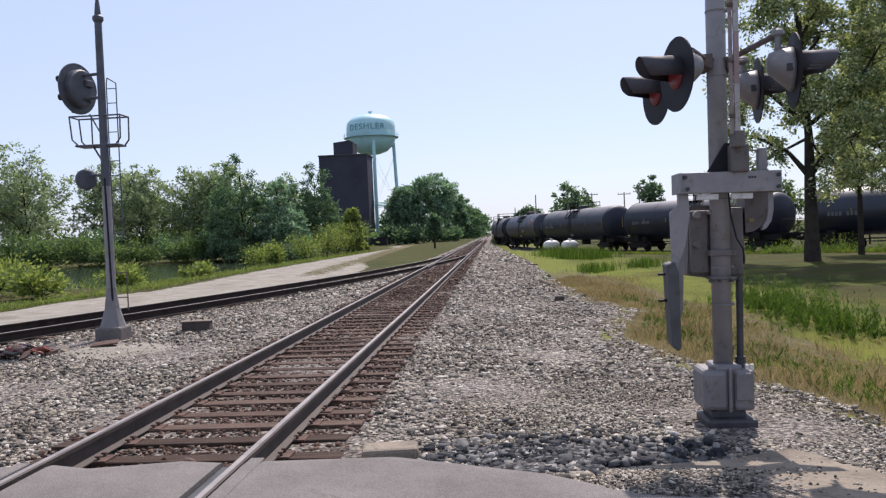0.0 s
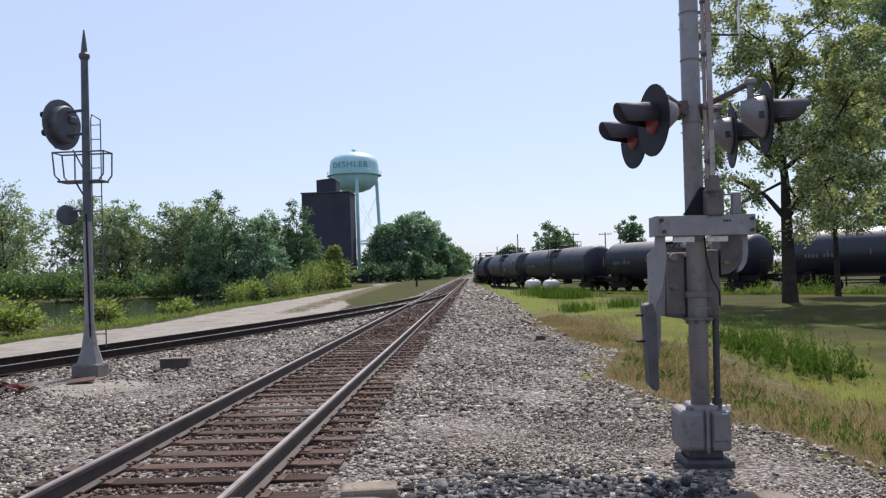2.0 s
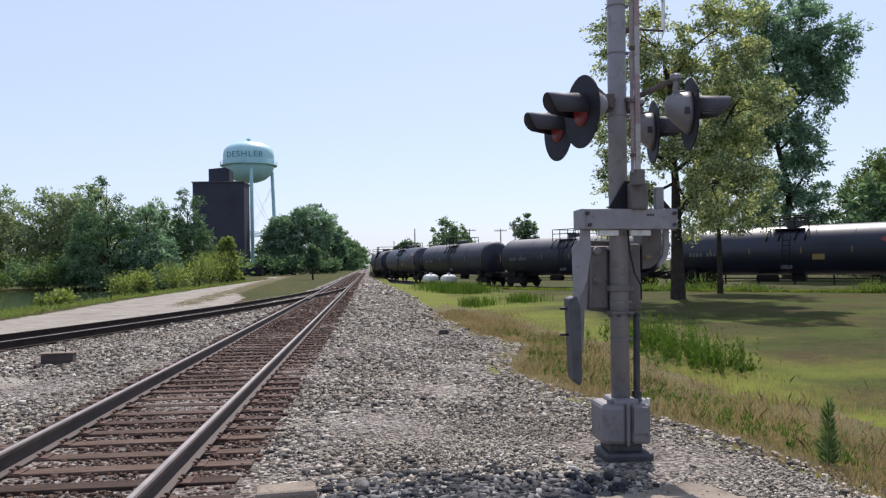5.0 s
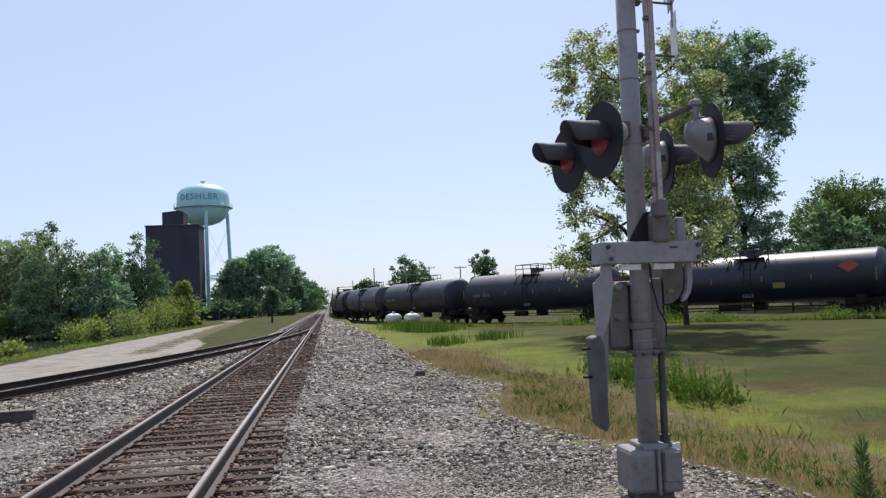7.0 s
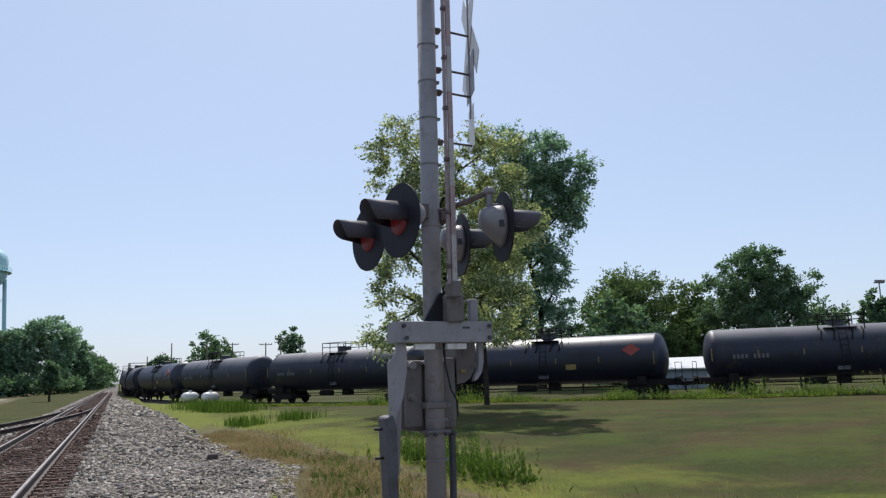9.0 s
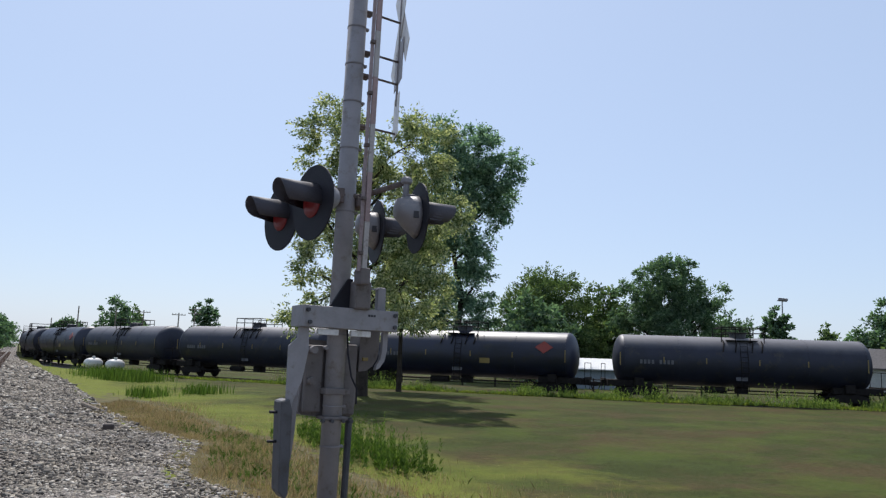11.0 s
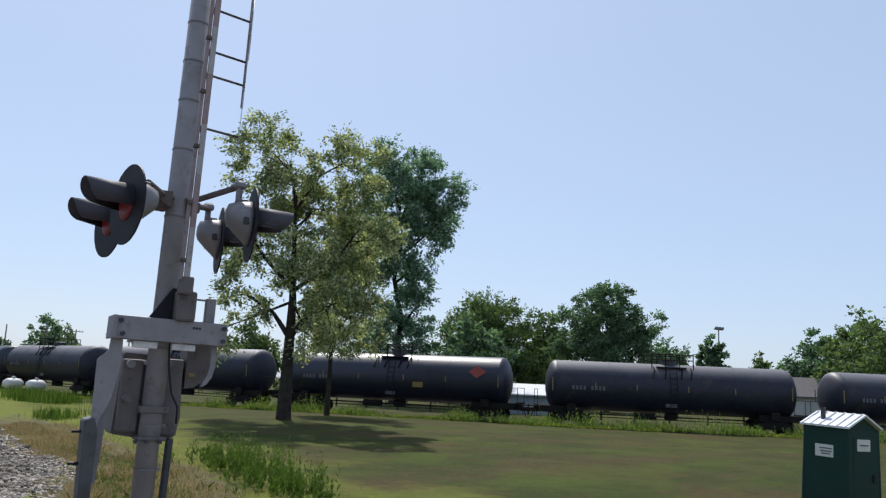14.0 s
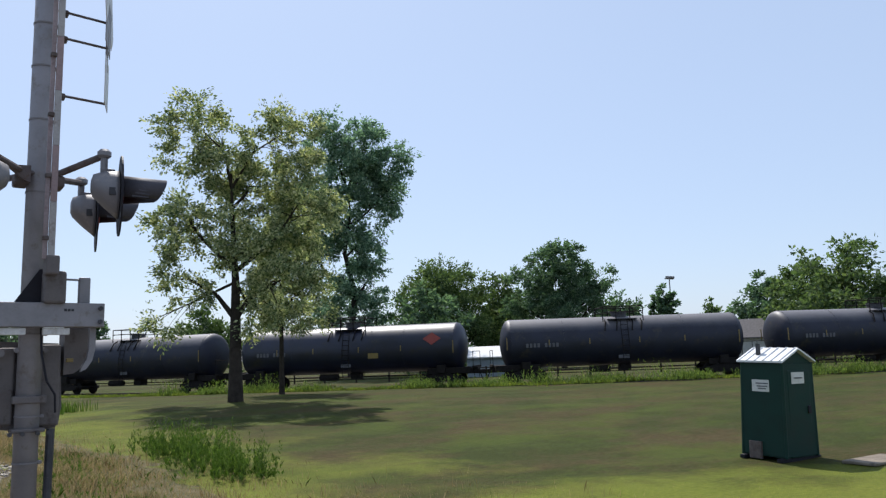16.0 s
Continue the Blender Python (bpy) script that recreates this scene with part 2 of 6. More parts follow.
M = dict(
    ground=ground_mat(), water=water_mat(), lens=lens_mat(), tie=tie_mat(),
    asphalt=asphalt_mat("asphalt", (0.2, 0.182, 0.17)), concrete=plain("worn_concrete", (0.265, 0.222, 0.175), 0.9, scale=1.7, vary=0.4, stain=(0.15, 0.128, 0.105), relief=0.5, grain=0.5),
    ballast=stones_mat("ballast_stone", [(0.0, (0.032, 0.03, 0.03)), (0.2, (0.115, 0.104, 0.094)), (0.55, (0.30, 0.264, 0.215)), (0.88, (0.49, 0.44, 0.365)), (1.0, (0.64, 0.60, 0.53))]),
    coarse=stones_mat("coarse_stone", [(0.0, (0.018, 0.02, 0.025)), (0.45, (0.06, 0.063, 0.07)), (0.8, (0.15, 0.15, 0.15)), (1.0, (0.38, 0.37, 0.35))]),
    rust_stone=stones_mat("rusty_ballast", [(0.0, (0.035, 0.022, 0.018)), (0.5, (0.115, 0.072, 0.056)), (0.9, (0.20, 0.14, 0.11)), (1.0, (0.38, 0.32, 0.28))]),
    rail=plain("rail_steel_rust", (0.078, 0.06, 0.053), 0.75, 0.2, 4.0, 0.4), railtop=plain("polished_railhead", (0.27, 0.245, 0.235), 0.55, 0.5, 3.0, 0.25, relief=0.03),
    siderail=plain("dark_rusty_rail", (0.042, 0.033, 0.03), 0.8, 0.15, 4.0, 0.4),
    redscrap=plain("red_rusted_scrap", (0.26, 0.10, 0.085), 0.8, 0.0, 7.0, 0.45, relief=0.4),
    plate=plain("rusty_plate", (0.125, 0.082, 0.067), 0.85, 0.1, 8.0, 0.5, relief=0.4),
    galv=plain("dull_aluminium", (0.262, 0.25, 0.258), 0.6, 0.25, 4.0, 0.2, (0.2, 0.175, 0.16), 0.04, grain=0.1),
    greypaint=plain("grey_paint", (0.192, 0.178, 0.182), 0.6, 0.1, 4.0, 0.22, (0.13, 0.105, 0.09), 0.04, grain=0.12),
    lampgrey=plain("lamp_grey", (0.21, 0.2, 0.205), 0.5, 0.1, 4.0, 0.15, (0.3, 0.27, 0.25), 0.03, grain=0.08), casegrey=plain("grimy_case_grey", (0.135, 0.118, 0.112), 0.65, 0.1, 4.0, 0.25, (0.08, 0.062, 0.052), 0.04, grain=0.15),
    slabgrey=plain("dark_slab_grey", (0.085, 0.083, 0.088), 0.65, 0.1, 5.0, 0.3, (0.06, 0.05, 0.045), 0.05, grain=0.15),
    signalsteel=plain("blue_grey_signal_steel", (0.085, 0.09, 0.112), 0.55, 0.2, 6.0, 0.35),
    darksteel=plain("dark_steel", (0.06, 0.06, 0.066), 0.55, 0.3, 7.0, 0.4), blackpaint=plain("black_paint", (0.014, 0.013, 0.019), 0.66, 0.0, 5.0, 0.3),
    hoodgrey=plain("faded_black_hood", (0.058, 0.054, 0.066), 0.68, 0.0, 5.0, 0.25),
    bracket=plain("rusted_bracket", (0.15, 0.125, 0.118), 0.8, 0.2, 9.0, 0.35, (0.13, 0.075, 0.05)),
    white=plain("white_paint", (0.66, 0.65, 0.63), 0.5, 0.0, 5.0, 0.12, (0.5, 0.47, 0.42)), gatewhite=plain("weathered_gate_white", (0.40, 0.375, 0.36), 0.6, 0.0, 5.0, 0.2, (0.26, 0.22, 0.2)), pinkgrey=plain("dirty_pink_channel", (0.30, 0.235, 0.235), 0.65, 0.0, 5.0, 0.25, (0.2, 0.13, 0.12)), redpaint=plain("faded_red_stripe", (0.33, 0.235, 0.225), 0.5, 0.0, 6.0, 0.2),
    tankblack=plain("tank_black_paint", (0.009, 0.012, 0.032), 0.44, 0.0, 0.8, 0.45, (0.02, 0.018, 0.018), 0.03, 25.0),
    tankbrown=plain("tank_dusty_paint", (0.015, 0.017, 0.033), 0.52, 0.0, 0.8, 0.4, (0.04, 0.034, 0.03), 0.05, 25.0),
    truck=plain("grimy_cast_steel", (0.022, 0.019, 0.018), 0.8, 0.1, 5.0, 0.4), yellow=plain("yellow_reflector", (0.24, 0.17, 0.05), 0.5, vary=0.2), orange=plain("red_orange_decal", (0.3, 0.05, 0.035), 0.5, vary=0.2),
    greymark=plain("grey_marking", (0.11, 0.11, 0.125), 0.6, vary=0.2),
    turquoise=plain("turquoise_paint", (0.42, 0.68, 0.72), 0.45, 0.0, 0.3, 0.12, relief=0.0), teal=plain("dark_teal_letters", (0.09, 0.30, 0.36), 0.5, vary=0.1),
    brick=plain("dark_brown_cladding", (0.062, 0.062, 0.082), 0.85, 0.0, 0.25, 0.2), green=plain("green_plastic", (0.004, 0.032, 0.024), 0.62, 0.0, 2.0, 0.25, relief=0.03), roofwhite=plain("white_plastic_roof", (0.72, 0.73, 0.74), 0.4, vary=0.1),
    bark=plain("bark", (0.045, 0.037, 0.031), 0.95, 0.0, 3.0, 0.5, relief=0.8, fine=22.0), timber=plain("grey_timber", (0.24, 0.2, 0.16), 0.9, 0.0, 6.0, 0.4, relief=0.5),
    shingle=plain("grey_shingles", (0.16, 0.15, 0.15), 0.9, vary=0.3), bluesiding=plain("blue_grey_siding", (0.25, 0.3, 0.33), 0.7, vary=0.15), siding=plain("pale_siding", (0.62, 0.62, 0.6), 0.7, vary=0.1), glass=plain("dark_window_glass", (0.03, 0.035, 0.04), 0.1, vary=0.1, relief=0.0),
    leaf_locust=leafy("locust_leaves", [(0.0, (0.10, 0.155, 0.095)), (0.4, (0.31, 0.38, 0.21)), (0.8, (0.62, 0.64, 0.4)), (1.0, (0.82, 0.81, 0.6))], (1.0, 1.0, 0.55), 0.8, (0.18, 0.28, 0.28), 0.48, 0.6),
    leaf_blue=leafy("cottonwood_leaves", [(0.0, (0.11, 0.18, 0.14)), (0.6, (0.25, 0.37, 0.27)), (1.0, (0.5, 0.62, 0.48))], (0.85, 1.0, 0.65)),
    leaf_dark=leafy("dark_leaves", [(0.0, (0.075, 0.12, 0.08)), (0.6, (0.15, 0.225, 0.15)), (1.0, (0.30, 0.38, 0.26))], (0.8, 1.0, 0.55)),
    leaf_mid=leafy("mid_leaves", [(0.0, (0.075, 0.12, 0.06)), (0.6, (0.15, 0.215, 0.105)), (1.0, (0.27, 0.335, 0.17))], (0.9, 1.0, 0.5)),
    leaf_pale=leafy("pale_leaves", [(0.0, (0.19, 0.24, 0.16)), (0.6, (0.33, 0.39, 0.26)), (1.0, (0.48, 0.53, 0.36))], (0.9, 1.0, 0.6)),
    trackweed=leafy("trackside_weed_leaves", [(0.0, (0.09, 0.14, 0.045)), (0.6, (0.19, 0.27, 0.085)), (1.0, (0.36, 0.42, 0.15))], (0.9, 1.0, 0.45)),
    creeper=leafy("creeping_leaves", [(0.0, (0.13, 0.18, 0.04)), (0.6, (0.25, 0.32, 0.075)), (1.0, (0.4, 0.45, 0.14))], (0.95, 1.0, 0.4)),
    weed=leafy("weed_leaves", [(0.0, (0.055, 0.095, 0.025)), (0.6, (0.1, 0.16, 0.045)), (1.0, (0.19, 0.25, 0.085))], (0.85, 1.0, 0.35)),
    scrub=leafy("scrub_leaves", [(0.0, (0.12, 0.175, 0.055)), (0.6, (0.25, 0.32, 0.12)), (1.0, (0.41, 0.47, 0.22))], (1.0, 1.0, 0.45)),
    lawnblade=lawn_blade_mat(),
    straw=leafy("dry_grass_blades", [(0.0, (0.22, 0.185, 0.1)), (0.4, (0.355, 0.285, 0.185)), (0.8, (0.475, 0.39, 0.275)), (1.0, (0.24, 0.265, 0.1))], (1.0, 0.9, 0.6)),
)

for kind, gloss in (("tankblack", 0.6), ("tankbrown", 0.42), ("blackpaint", 0.3), ("green", 0.3)):
    M[kind].node_tree.nodes["Principled BSDF"].inputs["Specular IOR Level"].default_value = gloss


def grey_upper_faces(m, c):
    """Lighter grey blended in on whatever faces up, thinning out in a ragged line."""
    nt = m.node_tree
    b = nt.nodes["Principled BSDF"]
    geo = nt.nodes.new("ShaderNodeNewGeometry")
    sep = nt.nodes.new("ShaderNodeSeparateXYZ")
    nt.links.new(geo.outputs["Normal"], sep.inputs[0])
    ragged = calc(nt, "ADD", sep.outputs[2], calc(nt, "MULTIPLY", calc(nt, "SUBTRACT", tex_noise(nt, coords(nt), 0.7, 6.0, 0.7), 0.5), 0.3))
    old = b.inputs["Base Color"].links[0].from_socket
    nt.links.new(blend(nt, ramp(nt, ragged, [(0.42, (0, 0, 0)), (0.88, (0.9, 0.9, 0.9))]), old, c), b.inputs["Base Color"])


grey_upper_faces(M["tankbrown"], (0.165, 0.157, 0.163))


# ---- building blocks ----
def part(name, bm, material, parent=None, label="", smooth=False):
    """Links a bmesh as one mesh object under a thing or a part."""
    me = bpy.data.meshes.new(name)
    bm.normal_update()
    bm.to_mesh(me)
    bm.free()
    me.materials.append(M[material])
    if smooth:
        me.shade_smooth()
    ob = new(name, me)
    ob.parent = parent
    if label:
        tagged(ob, label)
    return ob


def thing(name, label, category, at=(0, 0, 0), turn=0.0, group="", kind=""):
    ob = new(name)
    ob.matrix_basis = pose(*at, 0, 0, turn)
    return tagged(ob, label, category, group, kind)


def quads(name, verts, faces, material, parent=None):
    """A mesh from arrays: verts n x 3, faces m x k."""
    me = bpy.data.meshes.new(name)
    k = faces.shape[1]
    me.vertices.add(len(verts))
    me.vertices.foreach_set("co", np.ascontiguousarray(verts, dtype=np.float32).ravel())
    me.loops.add(faces.size)
    me.loops.foreach_set("vertex_index", np.ascontiguousarray(faces, dtype=np.int32).ravel())
    me.polygons.add(len(faces))
    me.polygons.foreach_set("loop_start", np.arange(0, faces.size, k, dtype=np.int32))
    me.update(calc_edges=True)
    me.validate()
    me.materials.append(M[material])
    ob = new(name, me)
    ob.parent = parent
    return ob


def box(bm, c, s, bevel=0.0, m=None):
    """A box of size s round c."""
    r = bmesh.ops.create_cube(bm, size=1.0, matrix=(m or Matrix()) @ Matrix.Translation(c) @ Matrix.Diagonal((*s, 1)))
    if bevel:
        es = list({e for v in r["verts"] for e in v.link_edges})
        bmesh.ops.bevel(bm, geom=es, offset=bevel, segments=2, affect="EDGES", profile=0.5)


def rod(bm, a, b, r0, r1=None, seg=12, caps=True):
    """A round bar from a to b."""
    a, b = Vector(a), Vector(b)
    d = b - a
    m = Matrix.Translation((a + b) / 2) @ d.to_track_quat("Z", "Y").to_matrix().to_4x4()
    bmesh.ops.create_cone(bm, cap_ends=caps, segments=seg, radius1=r0, radius2=r0 if r1 is None else r1, depth=d.length, matrix=m)


def pipe(bm, pts, r, seg=8):
    for a, b in zip(pts, pts[1:]):
        rod(bm, a, b, r, seg=seg)


def lathe(bm, profile, seg=24, m=None):
    """Turns (radius, height) pairs round z."""
    m = m or Matrix()
    rings = []
    for r, z in profile:
        rings.append([bm.verts.new(m @ Vector((r * math.cos(2 * math.pi * i / seg), r * math.sin(2 * math.pi * i / seg), z))) for i in range(seg)])
    for a, b in zip(rings, rings[1:]):
        for i in range(seg):
            bm.faces.new((a[i], a[(i + 1) % seg], b[(i + 1) % seg], b[i]))
    bm.faces.new(rings[0][::-1])
    bm.faces.new(rings[-1])


def prism(bm, outline, a, b, m=None):
    """Extrudes an outline in the x-z plane from y = a to y = b."""
    m = m or Matrix()
    lo = [bm.verts.new(m @ Vector((x, a, z))) for x, z in outline]
    hi = [bm.verts.new(m @ Vector((x, b, z))) for x, z in outline]
    n = len(outline)
    for i in range(n):
        bm.faces.new((lo[i], lo[(i + 1) % n], hi[(i + 1) % n], hi[i]))
    bm.faces.new(lo[::-1])
    bm.faces.new(hi)


def fresh():
    return bmesh.new()


def step(v, lo, hi):
    u = np.clip((v - lo) / (hi - lo), 0, 1)
    return u * u * (3 - 2 * u)


# ---- the lie of the land ----
TRACK_X = -2.57


def siding_x(y):
    """Centre of the diverging siding."""
    return TRACK_X - 0.0033 * np.clip(62 - np.asarray(y, float), 0, None) ** 2


def gravel_edge(y):
    return np.interp(y, [4, 5.5, 6.7, 8.1, 9.5, 11, 13, 14, 16.6, 18.6, 20, 22, 27, 49, 88, 140], [4.6, 3.7, 3.3, 2.85, 2.42, 2.15, 1.82, 1.9, 2.5, 3.1, 3.0, 2.4, 2.05, 1.9, 0.2, -0.4])


CURVE = [(1.5, 320), (1.5, 200), (1.5, 150), (1.6, 118), (4.4, 97), (9.3, 77), (16.4, 61.3), (26.6, 47.2), (36.9, 37.6), (46.6, 31.2), (56.8, 25.9), (72, 18.6), (95, 8), (130, -8)]
RAIL_Z = -0.62


def curve_points():
    pts, out = [Vector((x, y, 0)) for x, y in CURVE], []
    for i in range(1, len(pts) - 2):
        p0, p1, p2, p3 = pts[i - 1:i + 3]
        for k in range(24):
            u = k / 24
            out.append(0.5 * ((2 * p1) + (p2 - p0) * u + (2 * p0 - 5 * p1 + 4 * p2 - p3) * u * u + (3 * p1 - p0 - 3 * p2 + p3) * u ** 3))
    return out


WYE = curve_points()
WYE_S = [0.0]
for p, q in zip(WYE, WYE[1:]):
    WYE_S.append(WYE_S[-1] + (q - p).length)
WYE_XY = np.array([(p.x, p.y) for p in WYE])


def wye(s):
    return Vector((float(np.interp(s, WYE_S, WYE_XY[:, 0])), float(np.interp(s, WYE_S, WYE_XY[:, 1])), RAIL_Z))


def wye_x(y):
    return np.interp(y, WYE_XY[::-1, 1], WYE_XY[::-1, 0])


def land(x, y):
    """Height of the ground, railhead = 0."""
    x, y = np.asarray(x, float), np.asarray(y, float)
    bed = -0.215 + 0 * x
    right = np.interp(y, [0, 8, 18, 60, 120], [-0.24, -0.26, -0.5, -0.45, -0.3])
    lawn = -0.62 - 0.38 * np.exp(-((x - 17) ** 2 + (y - 10) ** 2) / 180) + 0.34 * np.exp(-((x - 14) ** 2 + (y - 35) ** 2) / 130)
    lawn = np.where(y > 60, -0.62 + 0.2 * step(y, 60, 120), lawn)
    z = bed + (right - bed) * step(x, -0.9, 1.8)
    z = z + (lawn - right) * step(x, 2.5, 6.5)
    left = -0.23 - 0.22 * step(-x, 14, 17) - 1.3 * step(-x, 17.5, 23) * step(y, 37, 45) * (1 - step(y, 78, 88))
    z = np.where(x < -4, bed + (left - bed) * step(-x, 4.2, 6), z)
    gap = np.abs(x - wye_x(y))
    z = np.where((x > 2), z + (RAIL_Z - 0.16 - z) * (1 - step(gap, 2.6, 7)), z)
    road = np.where(x > 0, -0.05 - 0.12 * step(x, 0.5, 4) - 0.7 * step(x, 6, 16), -0.05 - 0.15 * step(-x, 4, 9))
    z = np.where(y < 5.6, z + (road - z) * (1 - step(y, 4.5, 5.6)), z)
    return z


def land_z(x, y):
    return float(land(x, y))


# ---- ground ----
def build_ground():
    def axis(lo, hi, fine_lo, fine_hi, fine, coarse_n):
        a = fine_lo - np.geomspace(fine, fine_lo - lo, coarse_n)[::-1]
        b = fine_hi + np.geomspace(fine, hi - fine_hi, coarse_n)
        return np.concatenate([a, np.arange(fine_lo, fine_hi + 1e-6, fine), b])

    xs = axis(-3000, 3000, -18, 22, 0.3, 60)
    ys = axis(-3000, 4500, 3, 45, 0.3, 70)
    gx, gy = np.meshgrid(xs, ys)
    z = land(gx, gy) + 0.02 * np.sin(gx * 1.7 + 0.6 * gy) * np.sin(gy * 1.3 - 0.4 * gx)
    nx, ny = len(xs), len(ys)
    idx = np.arange(nx * ny).reshape(ny, nx)
    faces = np.stack([idx[:-1, :-1], idx[:-1, 1:], idx[1:, 1:], idx[1:, :-1]], -1).reshape(-1, 4)
    ob = quads("ground", np.stack([gx, gy, z], -1).reshape(-1, 3), faces, "ground")
    ob.data.shade_smooth()
    x, y = gx.ravel(), gy.ravel()
    edge = gravel_edge(y)
    left_edge = np.minimum(siding_x(y) - 1.6, TRACK_X - 2.0)
    gravel = step(edge - x, -0.5, 0.5) * step(x - left_edge, -0.7, 0.7)
    near_wye = 1 - step(np.abs(x - wye_x(y)), 2.0, 3.2)
    gravel = np.maximum(gravel, near_wye * (x > 2))
    road_l = np.interp(y, [0, 23, 30, 45, 72, 100, 127, 150, 165], [-19, -15.4, -13.3, -14.2, -14.6, -15.2, -16.6, -20, -26])
    road_r = np.interp(y, [0, 30, 45, 60, 80, 110, 130, 150], [-8, -6, -7.5, -10, -11.5, -12.6, -13.5, -16.5])
    drive = step(x - road_l, -0.8, 0.8) * step(road_r - x, -0.8, 0.8) * (1 - step(y, 150, 158))
    fines = np.exp(-((x + 6.4) ** 2 / 1.9 + (y - 12.6) ** 2 / 2.6)) + np.exp(-((x - 0.6) ** 2 / 1.5 + (y - 7.4) ** 2 / 0.5))
    gravel = gravel * (1 - 0.62 * np.clip(fines * 1.2, 0, 1))
    drive = np.maximum(drive, np.clip(fines * 1.2, 0, 1))
    # grass has grown up between the drive and the ballast
    middle = np.abs(x - (-9.1 - 0.066 * (y - 37)))
    strip = (1 - step(middle, 0.2, 1.6 + 0.01 * y)) * step(y, 30, 40)
    drive = drive * (1 - 0.58 * strip)
    dry = step(x - edge, -0.4, 0.6) * (1 - step(x - edge, 1.6 + 1.2 * (1 - step(y, 9, 20)), 4.4 + 1.8 * (1 - step(y, 9, 20)))) * (1 - 0.6 * step(y, 24, 40))
    dry = np.maximum(dry, 0.42 * step(-x, 12, 14))
    dry = np.maximum(dry, 0.85 * strip)
    col = np.stack([gravel, dry, drive, np.ones_like(x)], -1)
    at = ob.data.color_attributes.new("zone", "FLOAT_COLOR", "POINT")
    at.data.foreach_set("color", np.ascontiguousarray(col, dtype=np.float32).ravel())
    tagged(ob, "flat ground of ballast gravel, dry grass and mown lawn", "ground", kind="structure")


def build_water():
    bm = fresh()
    bmesh.ops.create_grid(bm, x_segments=6, y_segments=6, size=0.5, matrix=Matrix.Translation((-66, 62, -0.62)) @ Matrix.Diagonal((94, 52, 1, 1)))
    tagged(part("water", bm, "water"), "still dark green pond with reed banks", "pond", kind="structure")


def build_road():
    """The crossing's paved strip, with gaps for the rails' flanges."""
    rail_l, rail_r = TRACK_X - 0.75, TRACK_X + 0.75
    cuts = [(-30, rail_l - 0.06), (rail_l + 0.12, rail_r - 0.12), (rail_r + 0.06, 60)]
    bm = fresh()
    for a, b in cuts:
        n = max(int((b - a) / 0.3), 2) if b < 5 else 120
        top = []
        for i in range(n + 1):
            x = a + (b - a) * i / n
            far = 5.12 + 0.05 * math.sin(x * 5.1) + 0.03 * math.sin(x * 13.7)
            if x > -0.6:
                far = float(np.interp(x, [-0.6, 0.0, 0.4, 1.0, 1.6, 4, 60], [5.12, 4.9, 4.6, 4.25, 4.15, 4.1, 4.1])) + 0.04 * math.sin(x * 6)
            z = 0.0 if x < 0 else -0.11 * float(step(x, 0.3, 4)) - 0.7 * float(step(x, 6, 16))
            if x < -5:
                z = -0.15 * float(step(-x, 5, 9))
            ring = [bm.verts.new((x, y, z + dz)) for y, dz in ((-5.0, 0), (1.5, 0.004), (far - 0.12, 0.0), (far - 0.03, -0.012), (far, -0.05), (far + 0.03, -0.3))]
            top.append(ring)
        for p, q in zip(top, top[1:]):
            for k in range(5):
                bm.faces.new((p[k], q[k], q[k + 1], p[k + 1]))
        for ring in (top[0], top[-1]):
            lows = [bm.verts.new((v.co.x, v.co.y, v.co.z - 0.25)) for v in ring]
            for k in range(5):
                bm.faces.new((ring[k], ring[k + 1], lows[k + 1], lows[k]))
    road = part("road", bm, "asphalt")
    tagged(road, "worn grey asphalt crossing with cracked edges", "road", kind="structure")
    bm = fresh()
    for x in (rail_l + 0.085, rail_r - 0.085):
        box(bm, (x, 0.0, -0.06), (0.06, 10.1, 0.06), 0.01)
    part("flangeway_filler", bm, "darksteel", road)
    bm = fresh()
    for i in range(2):
        box(bm, (rail_r + 0.12 if i else rail_l - 0.1, 0.05, -0.028), (0.1, 10.16, 0.07), 0.008)
    part("flangeway_edge", bm, "asphalt", road)


def build_apron():
    bm = fresh()
    rim = [(0.6, 4.2), (0.62, 4.7), (0.74, 5.08), (0.98, 5.4), (1.3, 5.52), (1.5, 5.62), (1.75, 5.62), (2.0, 5.75), (2.22, 5.84), (2.36, 5.7), (2.42, 5.4), (2.5, 5.1), (2.47, 4.85), (2.55, 4.2)]
    lo = [bm.verts.new((x, y, -0.3)) for x, y in rim]
    hi = [bm.verts.new((x, y, land_z(x, y) + 0.03)) for x, y in rim]
    for i in range(len(rim)):
        j = (i + 1) % len(rim)
        bm.faces.new((lo[j], lo[i], hi[i], hi[j]))
    bm.faces.new(hi[::-1])
    tagged(part("apron", bm, "concrete"), "broken sandy concrete pad beside the road", "pavement", kind="structure")
    bm = fresh()
    box(bm, (-0.85, 5.8, -0.19), (0.44, 0.26, 0.16), 0.03, Matrix.Translation((-0.85, 5.8, 0)) @ Matrix.Rotation(0.1, 4, "Z") @ Matrix.Translation((0.85, -5.8, 0)))
    tagged(part("concrete_chunk", bm, "concrete"), "flat broken piece of sandy concrete in the ballast", "rubble")


# ---- tracks ----
RAIL_FORM = [(-0.07, -0.182), (0.07, -0.182), (0.07, -0.172), (0.012, -0.155), (0.01, -0.05), (0.034, -0.04), (0.036, -0.008), (0.026, 0.0), (-0.026, 0.0), (-0.036, -0.008), (-0.034, -0.04), (-0.01, -0.05), (-0.012, -0.155), (-0.07, -0.172)]


